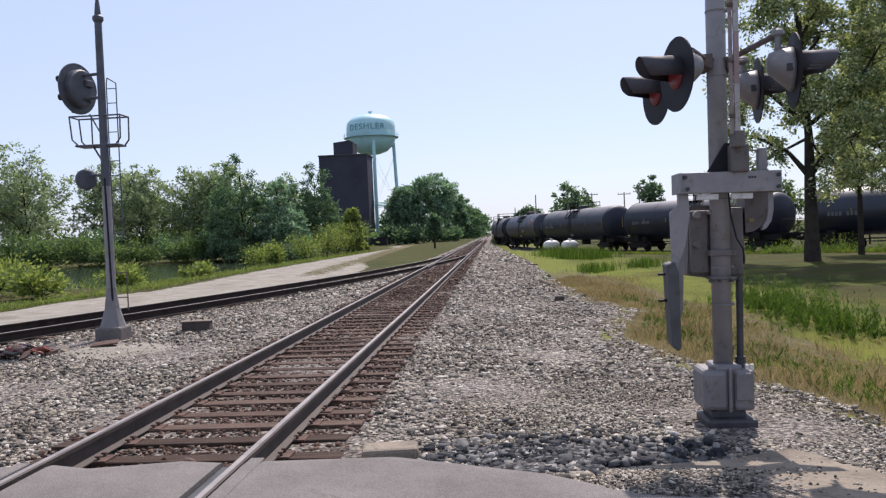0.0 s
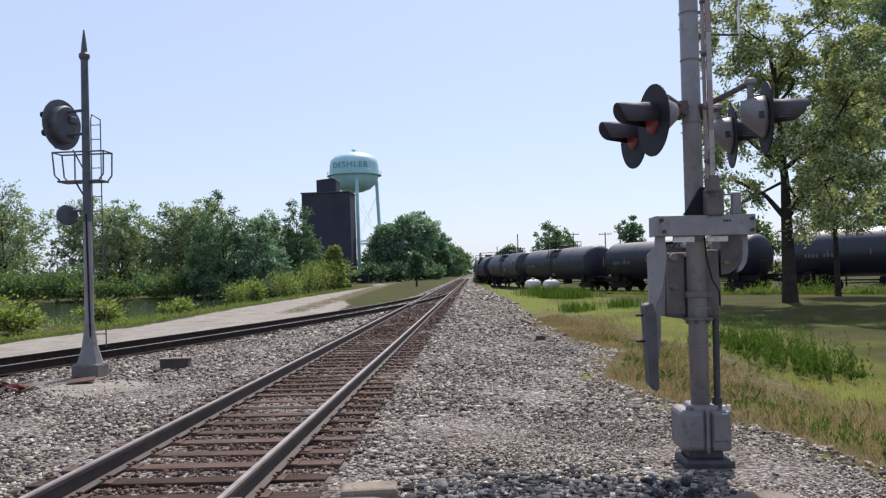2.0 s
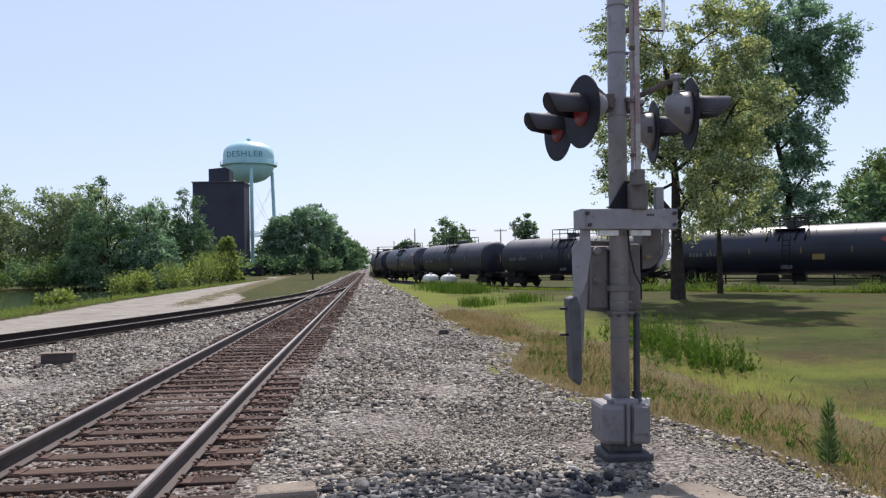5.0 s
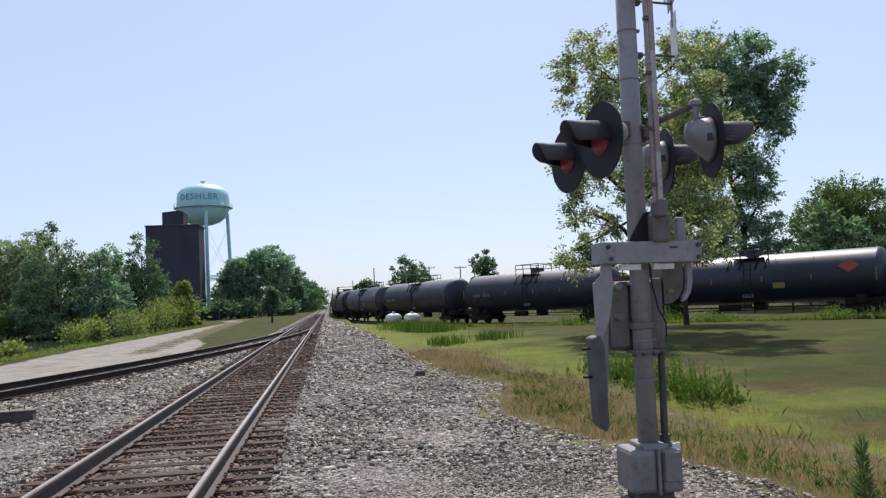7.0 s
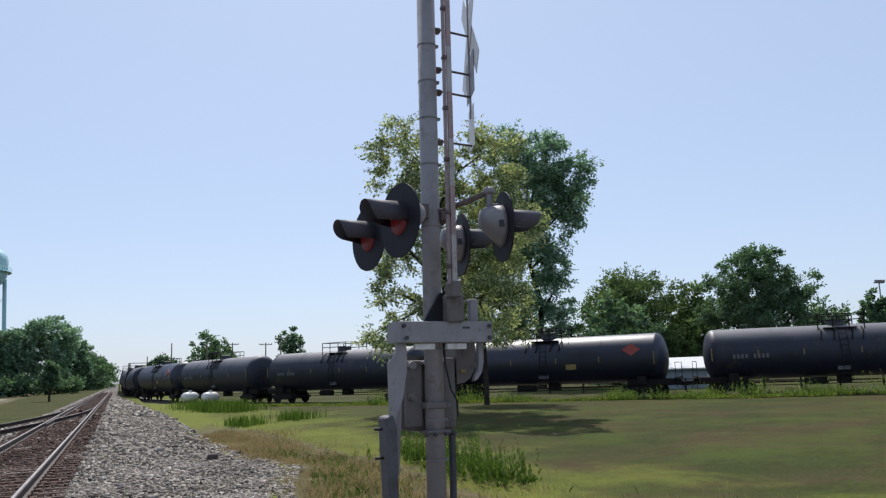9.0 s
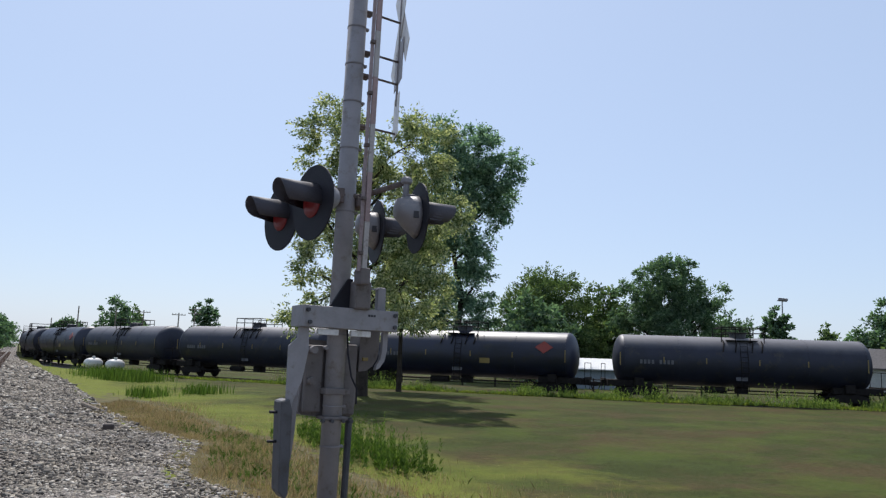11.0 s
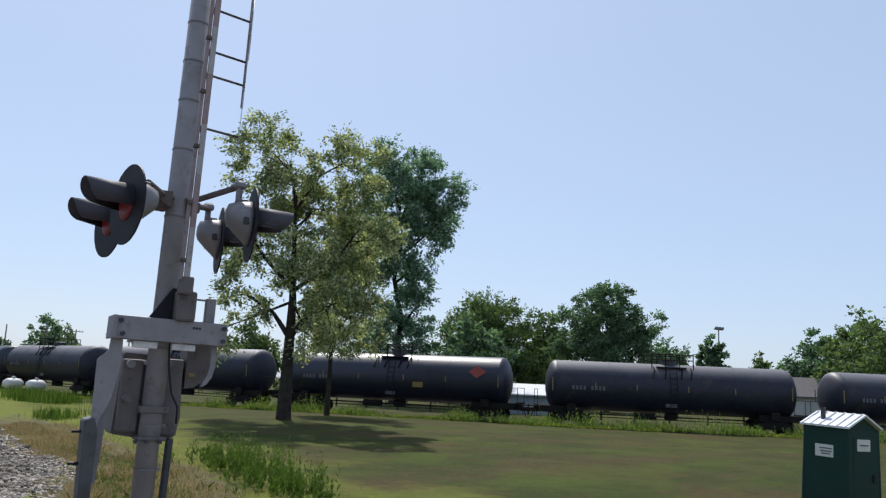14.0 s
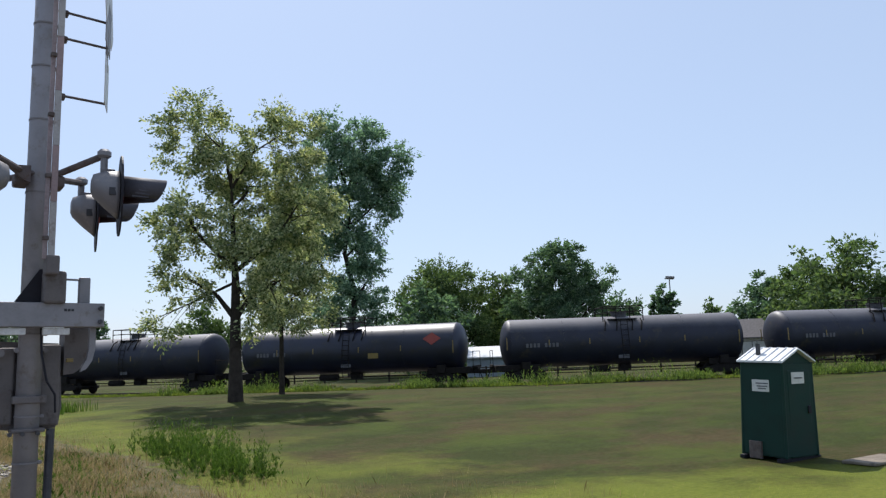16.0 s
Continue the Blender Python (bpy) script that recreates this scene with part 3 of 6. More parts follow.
def sweep(bm, line, outline, drop=0.0, side=0.0):
    """Carries an x-z outline along a line of points, side metres to the right of it."""
    rings = []
    for i, p in enumerate(line):
        t = (line[min(i + 1, len(line) - 1)] - line[max(i - 1, 0)]).normalized()
        r = Vector((t.y, -t.x, 0)).normalized()
        rings.append([bm.verts.new(p + r * (x + side) + Vector((0, 0, z - drop))) for x, z in outline])
    n = len(outline)
    for a, b in zip(rings, rings[1:]):
        for k in range(n):
            bm.faces.new((a[k], a[(k + 1) % n], b[(k + 1) % n], b[k]))
    bm.faces.new(rings[0][::-1])
    bm.faces.new(rings[-1])


TOP_FORM = [(-0.024, -0.003), (0.024, -0.003), (0.02, 0.0025), (-0.02, 0.0025)]


def tie_mesh():
    bm = fresh()
    box(bm, (0, 0, -0.085), (2.6, 0.225, 0.17), 0.012)
    for v in bm.verts:
        v.co += Vector((0, 0.006 * math.sin(v.co.x * 9), 0.005 * math.sin(v.co.x * 7 + v.co.y * 20)))
    me = bpy.data.meshes.new("tie")
    bm.to_mesh(me)
    bm.free()
    me.materials.append(M["tie"])
    return me


def plate_mesh():
    bm = fresh()
    box(bm, (0, 0, 0.008), (0.34, 0.19, 0.018), 0.004)
    for x in (-0.095, 0.095):
        for y in (-0.05, 0.05):
            rod(bm, (x, y, 0.0), (x, y, 0.04), 0.014, seg=6)
            box(bm, (x * 0.93, y, 0.042), (0.035, 0.03, 0.014))
    me = bpy.data.meshes.new("tie_plate")
    bm.to_mesh(me)
    bm.free()
    me.materials.append(M["plate"])
    return me


def build_tracks():
    rng = random.Random(4)
    tie, plate = tie_mesh(), plate_mesh()
    main = thing("track_main", "straight railway track with rusty rails on weathered timber ties", "railway track", kind="structure")
    line = [Vector((TRACK_X, y, 0)) for y in (-8, 5, 30, 120, 420, 1400)]
    for side in (-0.75, 0.75):
        bm = fresh()
        sweep(bm, line, RAIL_FORM, 0, side)
        r = part("rail", bm, "rail", main)
        bm = fresh()
        sweep(bm, line, TOP_FORM, 0, side)
        part("running_surface", bm, "railtop", r, "polished strip along the railhead")
    side_line = [Vector((float(siding_x(y)), y, 0)) for y in np.arange(-6, 62.1, 1.5)]
    siding = thing("track_siding", "diverging siding track with dark rusty rails joining at a switch", "railway track", kind="structure")
    for side in (-0.75, 0.75):
        bm = fresh()
        sweep(bm, side_line, RAIL_FORM, 0.006, side)
        r = part("rail", bm, "siderail", siding)
        bm = fresh()
        sweep(bm, side_line, TOP_FORM, 0.006, side)
        part("running_surface", bm, "railtop", r)
    # guard rails beside the crossing of the two rails, and the switch stand's rods
    for side in (-0.62, 0.62):
        bm = fresh()
        sweep(bm, [Vector((TRACK_X, y, 0)) for y in (37, 38, 44, 45)], RAIL_FORM, 0.008, side)
        part("guard_rail", bm, "rail", main)
    y, n = 5.32, 0
    while y < 62:
        o = new("tie", tie)
        o.parent = main
        o.matrix_basis = pose(TRACK_X + rng.uniform(-0.05, 0.05), y + rng.uniform(-0.02, 0.02), -0.187 + rng.uniform(-0.006, 0.004), 0, 0, rng.uniform(-1.2, 1.2))
        for s in (-0.75, 0.75):
            if y < 45:
                p = new("tie_plate", plate)
                p.parent = main
                p.matrix_basis = pose(TRACK_X + s, y, -0.19, 0, 0, rng.uniform(-2, 2))
        y += 0.52 + rng.uniform(-0.015, 0.015)
    bm = fresh()
    while y < 170:
        box(bm, (TRACK_X, y, -0.26), (2.6, 0.22, 0.15))
        y += 0.52
    tagged(part("far_ties", bm, "tie", main), kind="stuff")
    y = 6.0
    while y < 56:
        o = new("tie", tie)
        o.parent = siding
        o.matrix_basis = pose(float(siding_x(y)), y, -0.2 + rng.uniform(-0.01, 0.004), 0, 0, math.degrees(-0.0066 * (62 - y)) * -1 + rng.uniform(-1, 1))
        y += 0.6
    # the far curve, under the tank cars
    curve = thing("track_curve", "curved connecting track under the tank cars", "railway track", kind="structure")
    low = [p + Vector((0, 0, RAIL_Z)) for p in WYE]
    for side in (-0.75, 0.75):
        bm = fresh()
        sweep(bm, low, RAIL_FORM, 0, side)
        part("rail", bm, "rail", curve)
    bm, s = fresh(), 60.0
    while s < WYE_S[-1] - 5:
        p, d = wye(s), wye(s + 0.3) - wye(s)
        m = Matrix.Translation(p) @ Matrix.Rotation(math.atan2(d.y, d.x) + math.pi / 2, 4, "Z")
        box(bm, (0, 0, -0.25), (2.6, 0.22, 0.16), 0, m)
        s += 0.55
    tagged(part("curve_ties", bm, "tie", curve), kind="stuff")


def stones(name, x, y, size, material, label, lift=0.3, raised=0.0):
    """Loose angular stones lying on the ground."""
    n = len(x)
    cube = np.array([(sx, sy, sz) for sx in (-1, 1) for sy in (-1, 1) for sz in (-1, 1)], float) * 0.58
    v = cube[None] * (1 + np.random.uniform(-0.45, 0.45, (n, 8, 3)))
    v = v * (size[:, None, None] * np.random.uniform((0.8, 0.6, 0.35), (1.6, 1.1, 0.75), (n, 3))[:, None, :])
    a = np.random.uniform(0, 2 * np.pi, n)
    t = np.random.uniform(-0.6, 0.6, n)
    c, s = np.cos(a)[:, None], np.sin(a)[:, None]
    ct, st = np.cos(t)[:, None], np.sin(t)[:, None]
    y1, z1 = v[..., 1] * ct - v[..., 2] * st, v[..., 1] * st + v[..., 2] * ct
    out = np.stack([v[..., 0] * c - y1 * s + x[:, None], v[..., 0] * s + y1 * c + y[:, None], z1 + (land(x, y) + raised + size * lift)[:, None]], -1)
    f = np.array([(0, 1, 3, 2), (4, 6, 7, 5), (0, 4, 5, 1), (2, 3, 7, 6), (1, 5, 7, 3)])   # no underside
    faces = (np.arange(n)[:, None, None] * 8 + f[None]).reshape(-1, 4)
    tagged(quads(name, out.reshape(-1, 3), faces, material), label, "gravel", kind="stuff")


def build_ballast():
    bands = [(4.5, 8, 28000, 0.0235), (8, 13, 32000, 0.0235), (13, 22, 28000, 0.029), (22, 48, 19000, 0.047), (48, 95, 6000, 0.085)]
    xs, ys, ss = [], [], []
    for a, b, n, r in bands:
        y = np.random.uniform(a, b, n)
        lo = np.maximum(siding_x(y) - 1.4, -12)
        x = np.random.uniform(0, 1, n) * (gravel_edge(y) + 0.4 - lo) + lo
        xs.append(x), ys.append(y), ss.append(r * np.random.lognormal(0, 0.28, n))
    x, y, s = np.concatenate(xs), np.concatenate(ys), np.concatenate(ss)
    keep = (np.abs(np.abs(x - TRACK_X) - 0.75) > 0.12) & (np.abs(np.abs(x - siding_x(y)) - 0.75) > 0.12)
    keep &= ~((y < 5.25) & (x < 0.3)) & ~((x > 0.62) & (x < 2.4) & (y < 5.55)) & ~((y < 4.75))
    fines = np.exp(-((x + 6.3) ** 2 / 2.2 + (y - 12.6) ** 2 / 1.4)) + np.exp(-((x - 1.0) ** 2 / 1.6 + (y - 7.6) ** 2 / 0.8)) + 0.8 * np.exp(-((x - 3.0) ** 2 / 0.6 + (y - 6.2) ** 2 / 0.8))
    thin = np.random.uniform(0, 1, len(x)) > np.clip(fines, 0, 0.9)
    s = s * (1 - 0.35 * np.clip(fines, 0, 1))
    inside = np.abs(x - TRACK_X) < 1.36
    on_tie = np.abs((y - 5.32 + 0.26) % 0.52 - 0.26) < 0.13
    lucky = np.random.uniform(0, 1, len(x)) < 0.08
    rust = keep & inside & (~on_tie | lucky) & (y < 60)
    stones("ballast_between_ties", x[rust], y[rust], s[rust] * 0.85, "rust_stone", "rust-stained crushed stone between the ties", 0.5)
    free = keep & ~inside & thin
    stones("ballast_stones", x[free], y[free], s[free], "ballast", "loose grey and pink crushed stone ballast")
    # a bank of coarse dark stone spilt along the road's edge
    n = 1500
    x, y = np.random.normal(0.45, 0.62, n), 5.55 + np.random.normal(0, 0.36, n)
    k = (x < 1.75) & (y > 4.95) & ((x < 0.72) | (y > 5.55)) & (x > -0.75)
    stones("coarse_stones", x[k], y[k], np.random.uniform(0.03, 0.058, k.sum()), "coarse", "coarse dark blue-grey stones along the road edge", 0.42)
    n = 22000
    x, y = np.random.uniform(-0.4, 3.7, n), 4.6 + np.random.uniform(0, 1, n) ** 1.2 * 4.4
    k = (x < gravel_edge(y)) & ~((x > 0.62) & (x < 2.45) & (y < 5.6)) & ~((x < 0.4) & (y < 5.0))
    stones("fine_gravel", x[k], y[k], np.random.uniform(0.009, 0.019, k.sum()), "ballast", "fine pale gravel round the signal base", 0.5)
    n = 2600
    x, y = 0.62 + np.abs(np.random.normal(0, 0.55, n)), np.random.uniform(4.3, 5.6, n)
    k = (x < 2.4) & (y < np.interp(x, [0.62, 0.74, 0.98, 1.5, 2.2], [4.7, 5.05, 5.36, 5.58, 5.75]))
    stones("pad_gravel", x[k], y[k], np.random.uniform(0.007, 0.016, k.sum()), "ballast", "loose gravel strewn over the sandy concrete pad", 0.4, 0.03)


# ---- plants ----
def leaf_quads(c, n_dir, size, width=0.5):
    """Rhombic leaves at c, pointing along n_dir."""
    n = len(c)
    side = np.cross(n_dir, np.random.normal(0, 1, (n, 3)))
    side /= np.linalg.norm(side, axis=1, keepdims=True) + 1e-9
    up = np.cross(side, n_dir)
    L = size[:, None]
    v = np.stack([c, c + n_dir * L * 0.45 + side * L * width * 0.5 + up * L * 0.06, c + n_dir * L, c + n_dir * L * 0.5 - side * L * width * 0.5 + up * L * 0.06], 1)
    return v.reshape(-1, 3), np.arange(4 * n).reshape(-1, 4)


def unit(v):
    return v / (np.linalg.norm(v, axis=1, keepdims=True) + 1e-9)


def tree(label, at, lobes, trunk_r, fork, clumps, per, leaf, material, seed, group="", clump_r=0.9, category="tree", lean=(0, 0), name="tree"):
    """Trunk, limbs and a crown of leaf clumps that fill the lobes (x, y, z, rx, rz) above at."""
    rs = np.random.RandomState(seed)
    np.random.seed(seed)
    x, y = at
    root = thing(name, label, category, (x, y, land_z(x, y) - 0.05), 0, group)
    w = np.array([l[3] ** 2 * l[4] for l in lobes])
    pick = rs.choice(len(lobes), clumps, p=w / w.sum())
    d = unit(rs.normal(0, 1, (clumps, 3))) * (rs.uniform(0, 1, (clumps, 1)) ** 0.36)
    lob = np.array(lobes, float)[pick]
    cc = lob[:, :3] + d * np.stack([lob[:, 3], lob[:, 3], lob[:, 4]], 1)
    cc[:, 2] = np.maximum(cc[:, 2], 0.8)
    bm = fresh()
    top = np.array([lean[0], lean[1], fork])
    rod(bm, (0, 0, -0.2), (top[0] * 0.4, top[1] * 0.4, fork * 0.45), trunk_r * 1.25, trunk_r * 0.95, 10)
    rod(bm, (top[0] * 0.4, top[1] * 0.4, fork * 0.44), tuple(top), trunk_r * 0.97, trunk_r * 0.78, 10)
    high = max(l[2] for l in lobes)
    crest = Vector((float(np.mean([l[0] for l in lobes])), float(np.mean([l[1] for l in lobes])), fork + (high - fork) * 0.8))
    knots = [Vector(top)]
    for k in range(1, 5):
        knots.append(Vector(top).lerp(crest, k / 4) + Vector((rs.uniform(-1, 1), rs.uniform(-1, 1), 0)) * trunk_r * 1.3)
    for k in range(4):
        rod(bm, knots[k] - (knots[k + 1] - knots[k]) * 0.04, knots[k + 1], trunk_r * (0.78 - 0.16 * k), trunk_r * (0.62 - 0.16 * k), 8)
    for l in lobes:
        end = Vector(l[:3]) + Vector((0, 0, l[4] * 0.3))
        out = math.hypot(end.x - crest.x, end.y - crest.y)
        f = min(max((end.z - 0.9 * out - 0.6 - fork) / max(crest.z - fork, 0.5), 0.0), 0.9) * 4
        start = knots[int(f)].lerp(knots[min(int(f) + 1, 4)], f - int(f))
        if end.z < fork + 0.8:      # low boughs leave the stem higher up and hang
            start = knots[1]
        r = trunk_r * (0.5 - 0.07 * f) * (0.5 if end.z < fork + 0.8 else 1.0)
        mid = start.lerp(end, 0.5) + Vector((rs.uniform(-1, 1), rs.uniform(-1, 1), 0.5 * rs.uniform(-0.4, 1))) * l[3] * 0.25
        rod(bm, start, mid, r, r * 0.62, 7)
        rod(bm, mid, end, r * 0.62, r * 0.2, 6)
        for k in np.where(pick == lobes.index(l))[0][:14]:
            a = mid.lerp(end, rs.uniform(0, 1))
            rod(bm, a, Vector(cc[k]), r * 0.22, r * 0.06, 5)
    part("trunk", bm, "bark", root)
    # each clump is a handful of sprays, leaves set along them, tips drooping
    sprays = 9
    each = max(per // sprays, 4)
    grow = rs.uniform(0.6, 1.35, (clumps, 1))
    root_of = np.repeat(np.arange(clumps), sprays)
    way = unit(rs.normal(0, 1, (len(root_of), 3)) * np.array([1, 1, 0.6]) + unit(d)[root_of] * 0.7)
    reach = clump_r * rs.uniform(0.45, 1.2, (len(root_of), 1)) * grow[root_of]
    si = np.repeat(np.arange(len(root_of)), each)
    u = rs.uniform(0.1, 1.0, (len(si), 1))
    pos = cc[root_of][si] + way[si] * reach[si] * u + rs.normal(0, 1, (len(si), 3)) * clump_r * 0.13
    pos[:, 2] -= (0.18 * reach[si] * u ** 2)[:, 0]
    aim = unit(way[si] + rs.normal(0, 0.65, (len(si), 3)) + np.array([0, 0, -0.25]))
    v, f = leaf_quads(pos, aim, leaf * rs.uniform(0.6, 1.35, len(si)))
    quads("crown", v, f, material, root)
    return root


def blob_tree(label, at, h, w, material, seed, group="", trunk=0.25, bare=0.18, detail=1.0, leaf=0.4, category="tree", name="tree", full=1.0):
    """A broad-leaved tree of height h and crown width w, with an uneven outline."""
    rs = random.Random(seed)
    lobes, turn = [], rs.uniform(0, 6.28)
    for count, z, spread, r in ((4, 0.24, 0.27, 0.24), (4, 0.48, 0.24, 0.25), (3, 0.68, 0.15, 0.22), (1, 0.84, 0.03, 0.16)):
        turn += 0.8
        for k in range(count):
            a = turn + 6.283 * k / count + rs.uniform(-0.3, 0.3)
            d = w * spread / full ** 0.8 * rs.uniform(0.85, 1.15)
            zz = h * (bare + (1 - bare) * z * rs.uniform(0.9, 1.08))
            lobes.append((math.cos(a) * d, math.sin(a) * d, zz, w * r * full * rs.uniform(0.85, 1.15), h * 0.16 * full * rs.uniform(0.85, 1.15)))
    return tree(label, at, lobes, trunk, h * max(bare, 0.12) + 0.3, int(150 * detail), int(44 * detail), leaf * 1.18, material, seed, group, clump_r=w * 0.11, category=category, name=name)


def dome_tree(label, at, h, w, material, seed, group="", bare=0.1, leaf=0.26, point=0.0, clumps=400, per=108):
    """A dense round-headed tree; point lifts the crest and thins the shoulders."""
    rs = random.Random(seed)
    mid = h * (bare + (1 - bare) * 0.5)
    lobes = [(0, 0, mid - 0.04 * h, w * 0.36, h * (1 - bare) * 0.42), (0, 0, mid + 0.13 * h, w * (0.34 - 0.05 * point), h * (1 - bare) * 0.3)]
    for k in range(11):
        a, z = 6.283 * k / 11 + rs.uniform(-0.2, 0.2), rs.uniform(0.25, 0.85 - 0.1 * point)
        d = w * 0.38 * math.sqrt(max(1 - (2 * z - 0.95) ** 2, 0.1)) * rs.uniform(0.85, 1.1)
        lobes.append((math.cos(a) * d, math.sin(a) * d, h * (bare + (1 - bare) * z), w * 0.13, h * 0.09))
    return tree(label, at, lobes, 0.3, h * max(bare, 0.1) + 0.3, clumps, per, leaf, material, seed, group, clump_r=w * 0.075)


def layered_tree(label, at, h, w, material, seed, group=""):
    """A pointed tree whose boughs stand out in tiers, shorter towards the tip."""
    rs = random.Random(seed)
    lobes = []
    for k in range(8):
        z = 0.12 + 0.8 * k / 7
        wide = w * 0.42 * (1 - z) ** 0.75 + 0.2
        count = 5 if z < 0.6 else 3 if z < 0.9 else 1
        for j in range(count):
            a = 6.283 * (j + 0.37 * k) / count + rs.uniform(-0.3, 0.3)
            d = wide * rs.uniform(0.6, 1.05) * (1 if count > 1 else 0)
            lobes.append((math.cos(a) * d, math.sin(a) * d, h * z * rs.uniform(0.96, 1.03), max(wide * 0.55, 0.75), h * 0.06))
    return tree(label, at, lobes, 0.16, h * 0.12, 280, 63, 0.28, material, seed, group, clump_r=w * 0.085)


def bush(label, at, h, w, material, seed, n=900, leaf=0.22, group="", category="bush", name="bush"):
    rs = np.random.RandomState(seed)
    np.random.seed(seed)
    root = thing(name, label, category, (*at, land_z(*at) - 0.03), 0, group)
    bm = fresh()
    tips = []
    for k in range(9):
        a, r = rs.uniform(0, 6.28), rs.uniform(0.1, 0.45) * w
        tip = (math.cos(a) * r, math.sin(a) * r, h * rs.uniform(0.45, 0.9))
        rod(bm, (0.1 * math.cos(a), 0.1 * math.sin(a), -0.1), tip, 0.03, 0.01, 5)
        tips.append(tip)
    part("branchwork", bm, "bark", root)
    t = np.array(tips)[rs.randint(0, 9, n)] * rs.uniform(0.35, 1.08, (n, 1))
    off = rs.normal(0, 1, (n, 3)) * np.array([w * 0.11, w * 0.11, h * 0.1])
    pos = t + off
    pos[:, 2] = np.maximum(pos[:, 2], 0.05)
    v, f = leaf_quads(pos, unit(off + np.array([0, 0, 0.1 * h])), leaf * rs.uniform(0.6, 1.4, n))
    quads("foliage", v, f, material, root)
    return root


def blades(name, x, y, h, width, material, label, category="grass", bend=0.35):
    """Single blades standing on the ground."""
    n = len(x)
    z = land(x, y) - 0.01
    a = np.random.uniform(0, 2 * np.pi, n)
    sx, sy = np.cos(a) * width * 0.5, np.sin(a) * width * 0.5
    bx, by = np.random.normal(0, bend, n) * h, np.random.normal(0, bend, n) * h
    base, tip = np.stack([x, y, z], 1), np.stack([x + bx, y + by, z + h], 1)
    mid = np.stack([x + bx * 0.3, y + by * 0.3, z + h * 0.55], 1)
    sd = np.stack([sx, sy, 0 * sx], 1)
    v = np.stack([base - sd, base + sd, mid + sd * 0.8, tip, mid - sd * 0.8], 1).reshape(-1, 3)
    f = np.arange(5 * n).reshape(-1, 5)
    tagged(quads(name, v, f, material), label, category, kind="stuff")


def weeds(name, x, y, h, leaf, material, label, per=16):
    """Upright leafy weeds."""
    n = len(x)
    k = np.repeat(np.arange(n), per)
    u = np.random.uniform(0.05, 1, len(k))
    a = np.random.uniform(0, 2 * np.pi, len(k))
    lean = np.random.normal(0, 0.08, (n, 2))[k]
    pos = np.stack([x[k] + lean[:, 0] * u * h[k], y[k] + lean[:, 1] * u * h[k], land(x, y)[k] + u * h[k]], 1)
    aim = unit(np.stack([np.cos(a), np.sin(a), np.random.uniform(0.8, 2.6, len(k))], 1))
    v, f = leaf_quads(pos, aim, leaf * np.random.uniform(0.6, 1.3, len(k)) * (1.15 - 0.6 * u), 0.2)
    tagged(quads(name, v, f, material), label, "weeds", kind="stuff")


def upright_weed(label, at, h, seed):
    """One tall weed: a stem with narrow leaves all the way up."""
    np.random.seed(seed)
    root = thing("weed_plant", label, "weed", (*at, land_z(*at) - 0.02))
    bm = fresh()
    rod(bm, (0, 0, -0.05), (0.02, 0.01, h * 0.95), 0.008, 0.004, 6)
    part("stem", bm, "weed", root)
    n = 430
    u = np.random.uniform(0.02, 1.0, n)
    a = np.random.uniform(0, 2 * np.pi, n)
    pos = np.stack([0.02 * u + 0.012 * np.cos(a), 0.01 * u + 0.012 * np.sin(a), u * h], 1)
    aim = unit(np.stack([np.cos(a), np.sin(a), np.random.uniform(0.2, 1.6, n) + u], 1))
    v, f = leaf_quads(pos, aim, 0.15 * np.random.uniform(0.6, 1.2, n) * (1.1 - 0.6 * u), 0.11)
    quads("foliage", v, f, "leaf_mid", root)


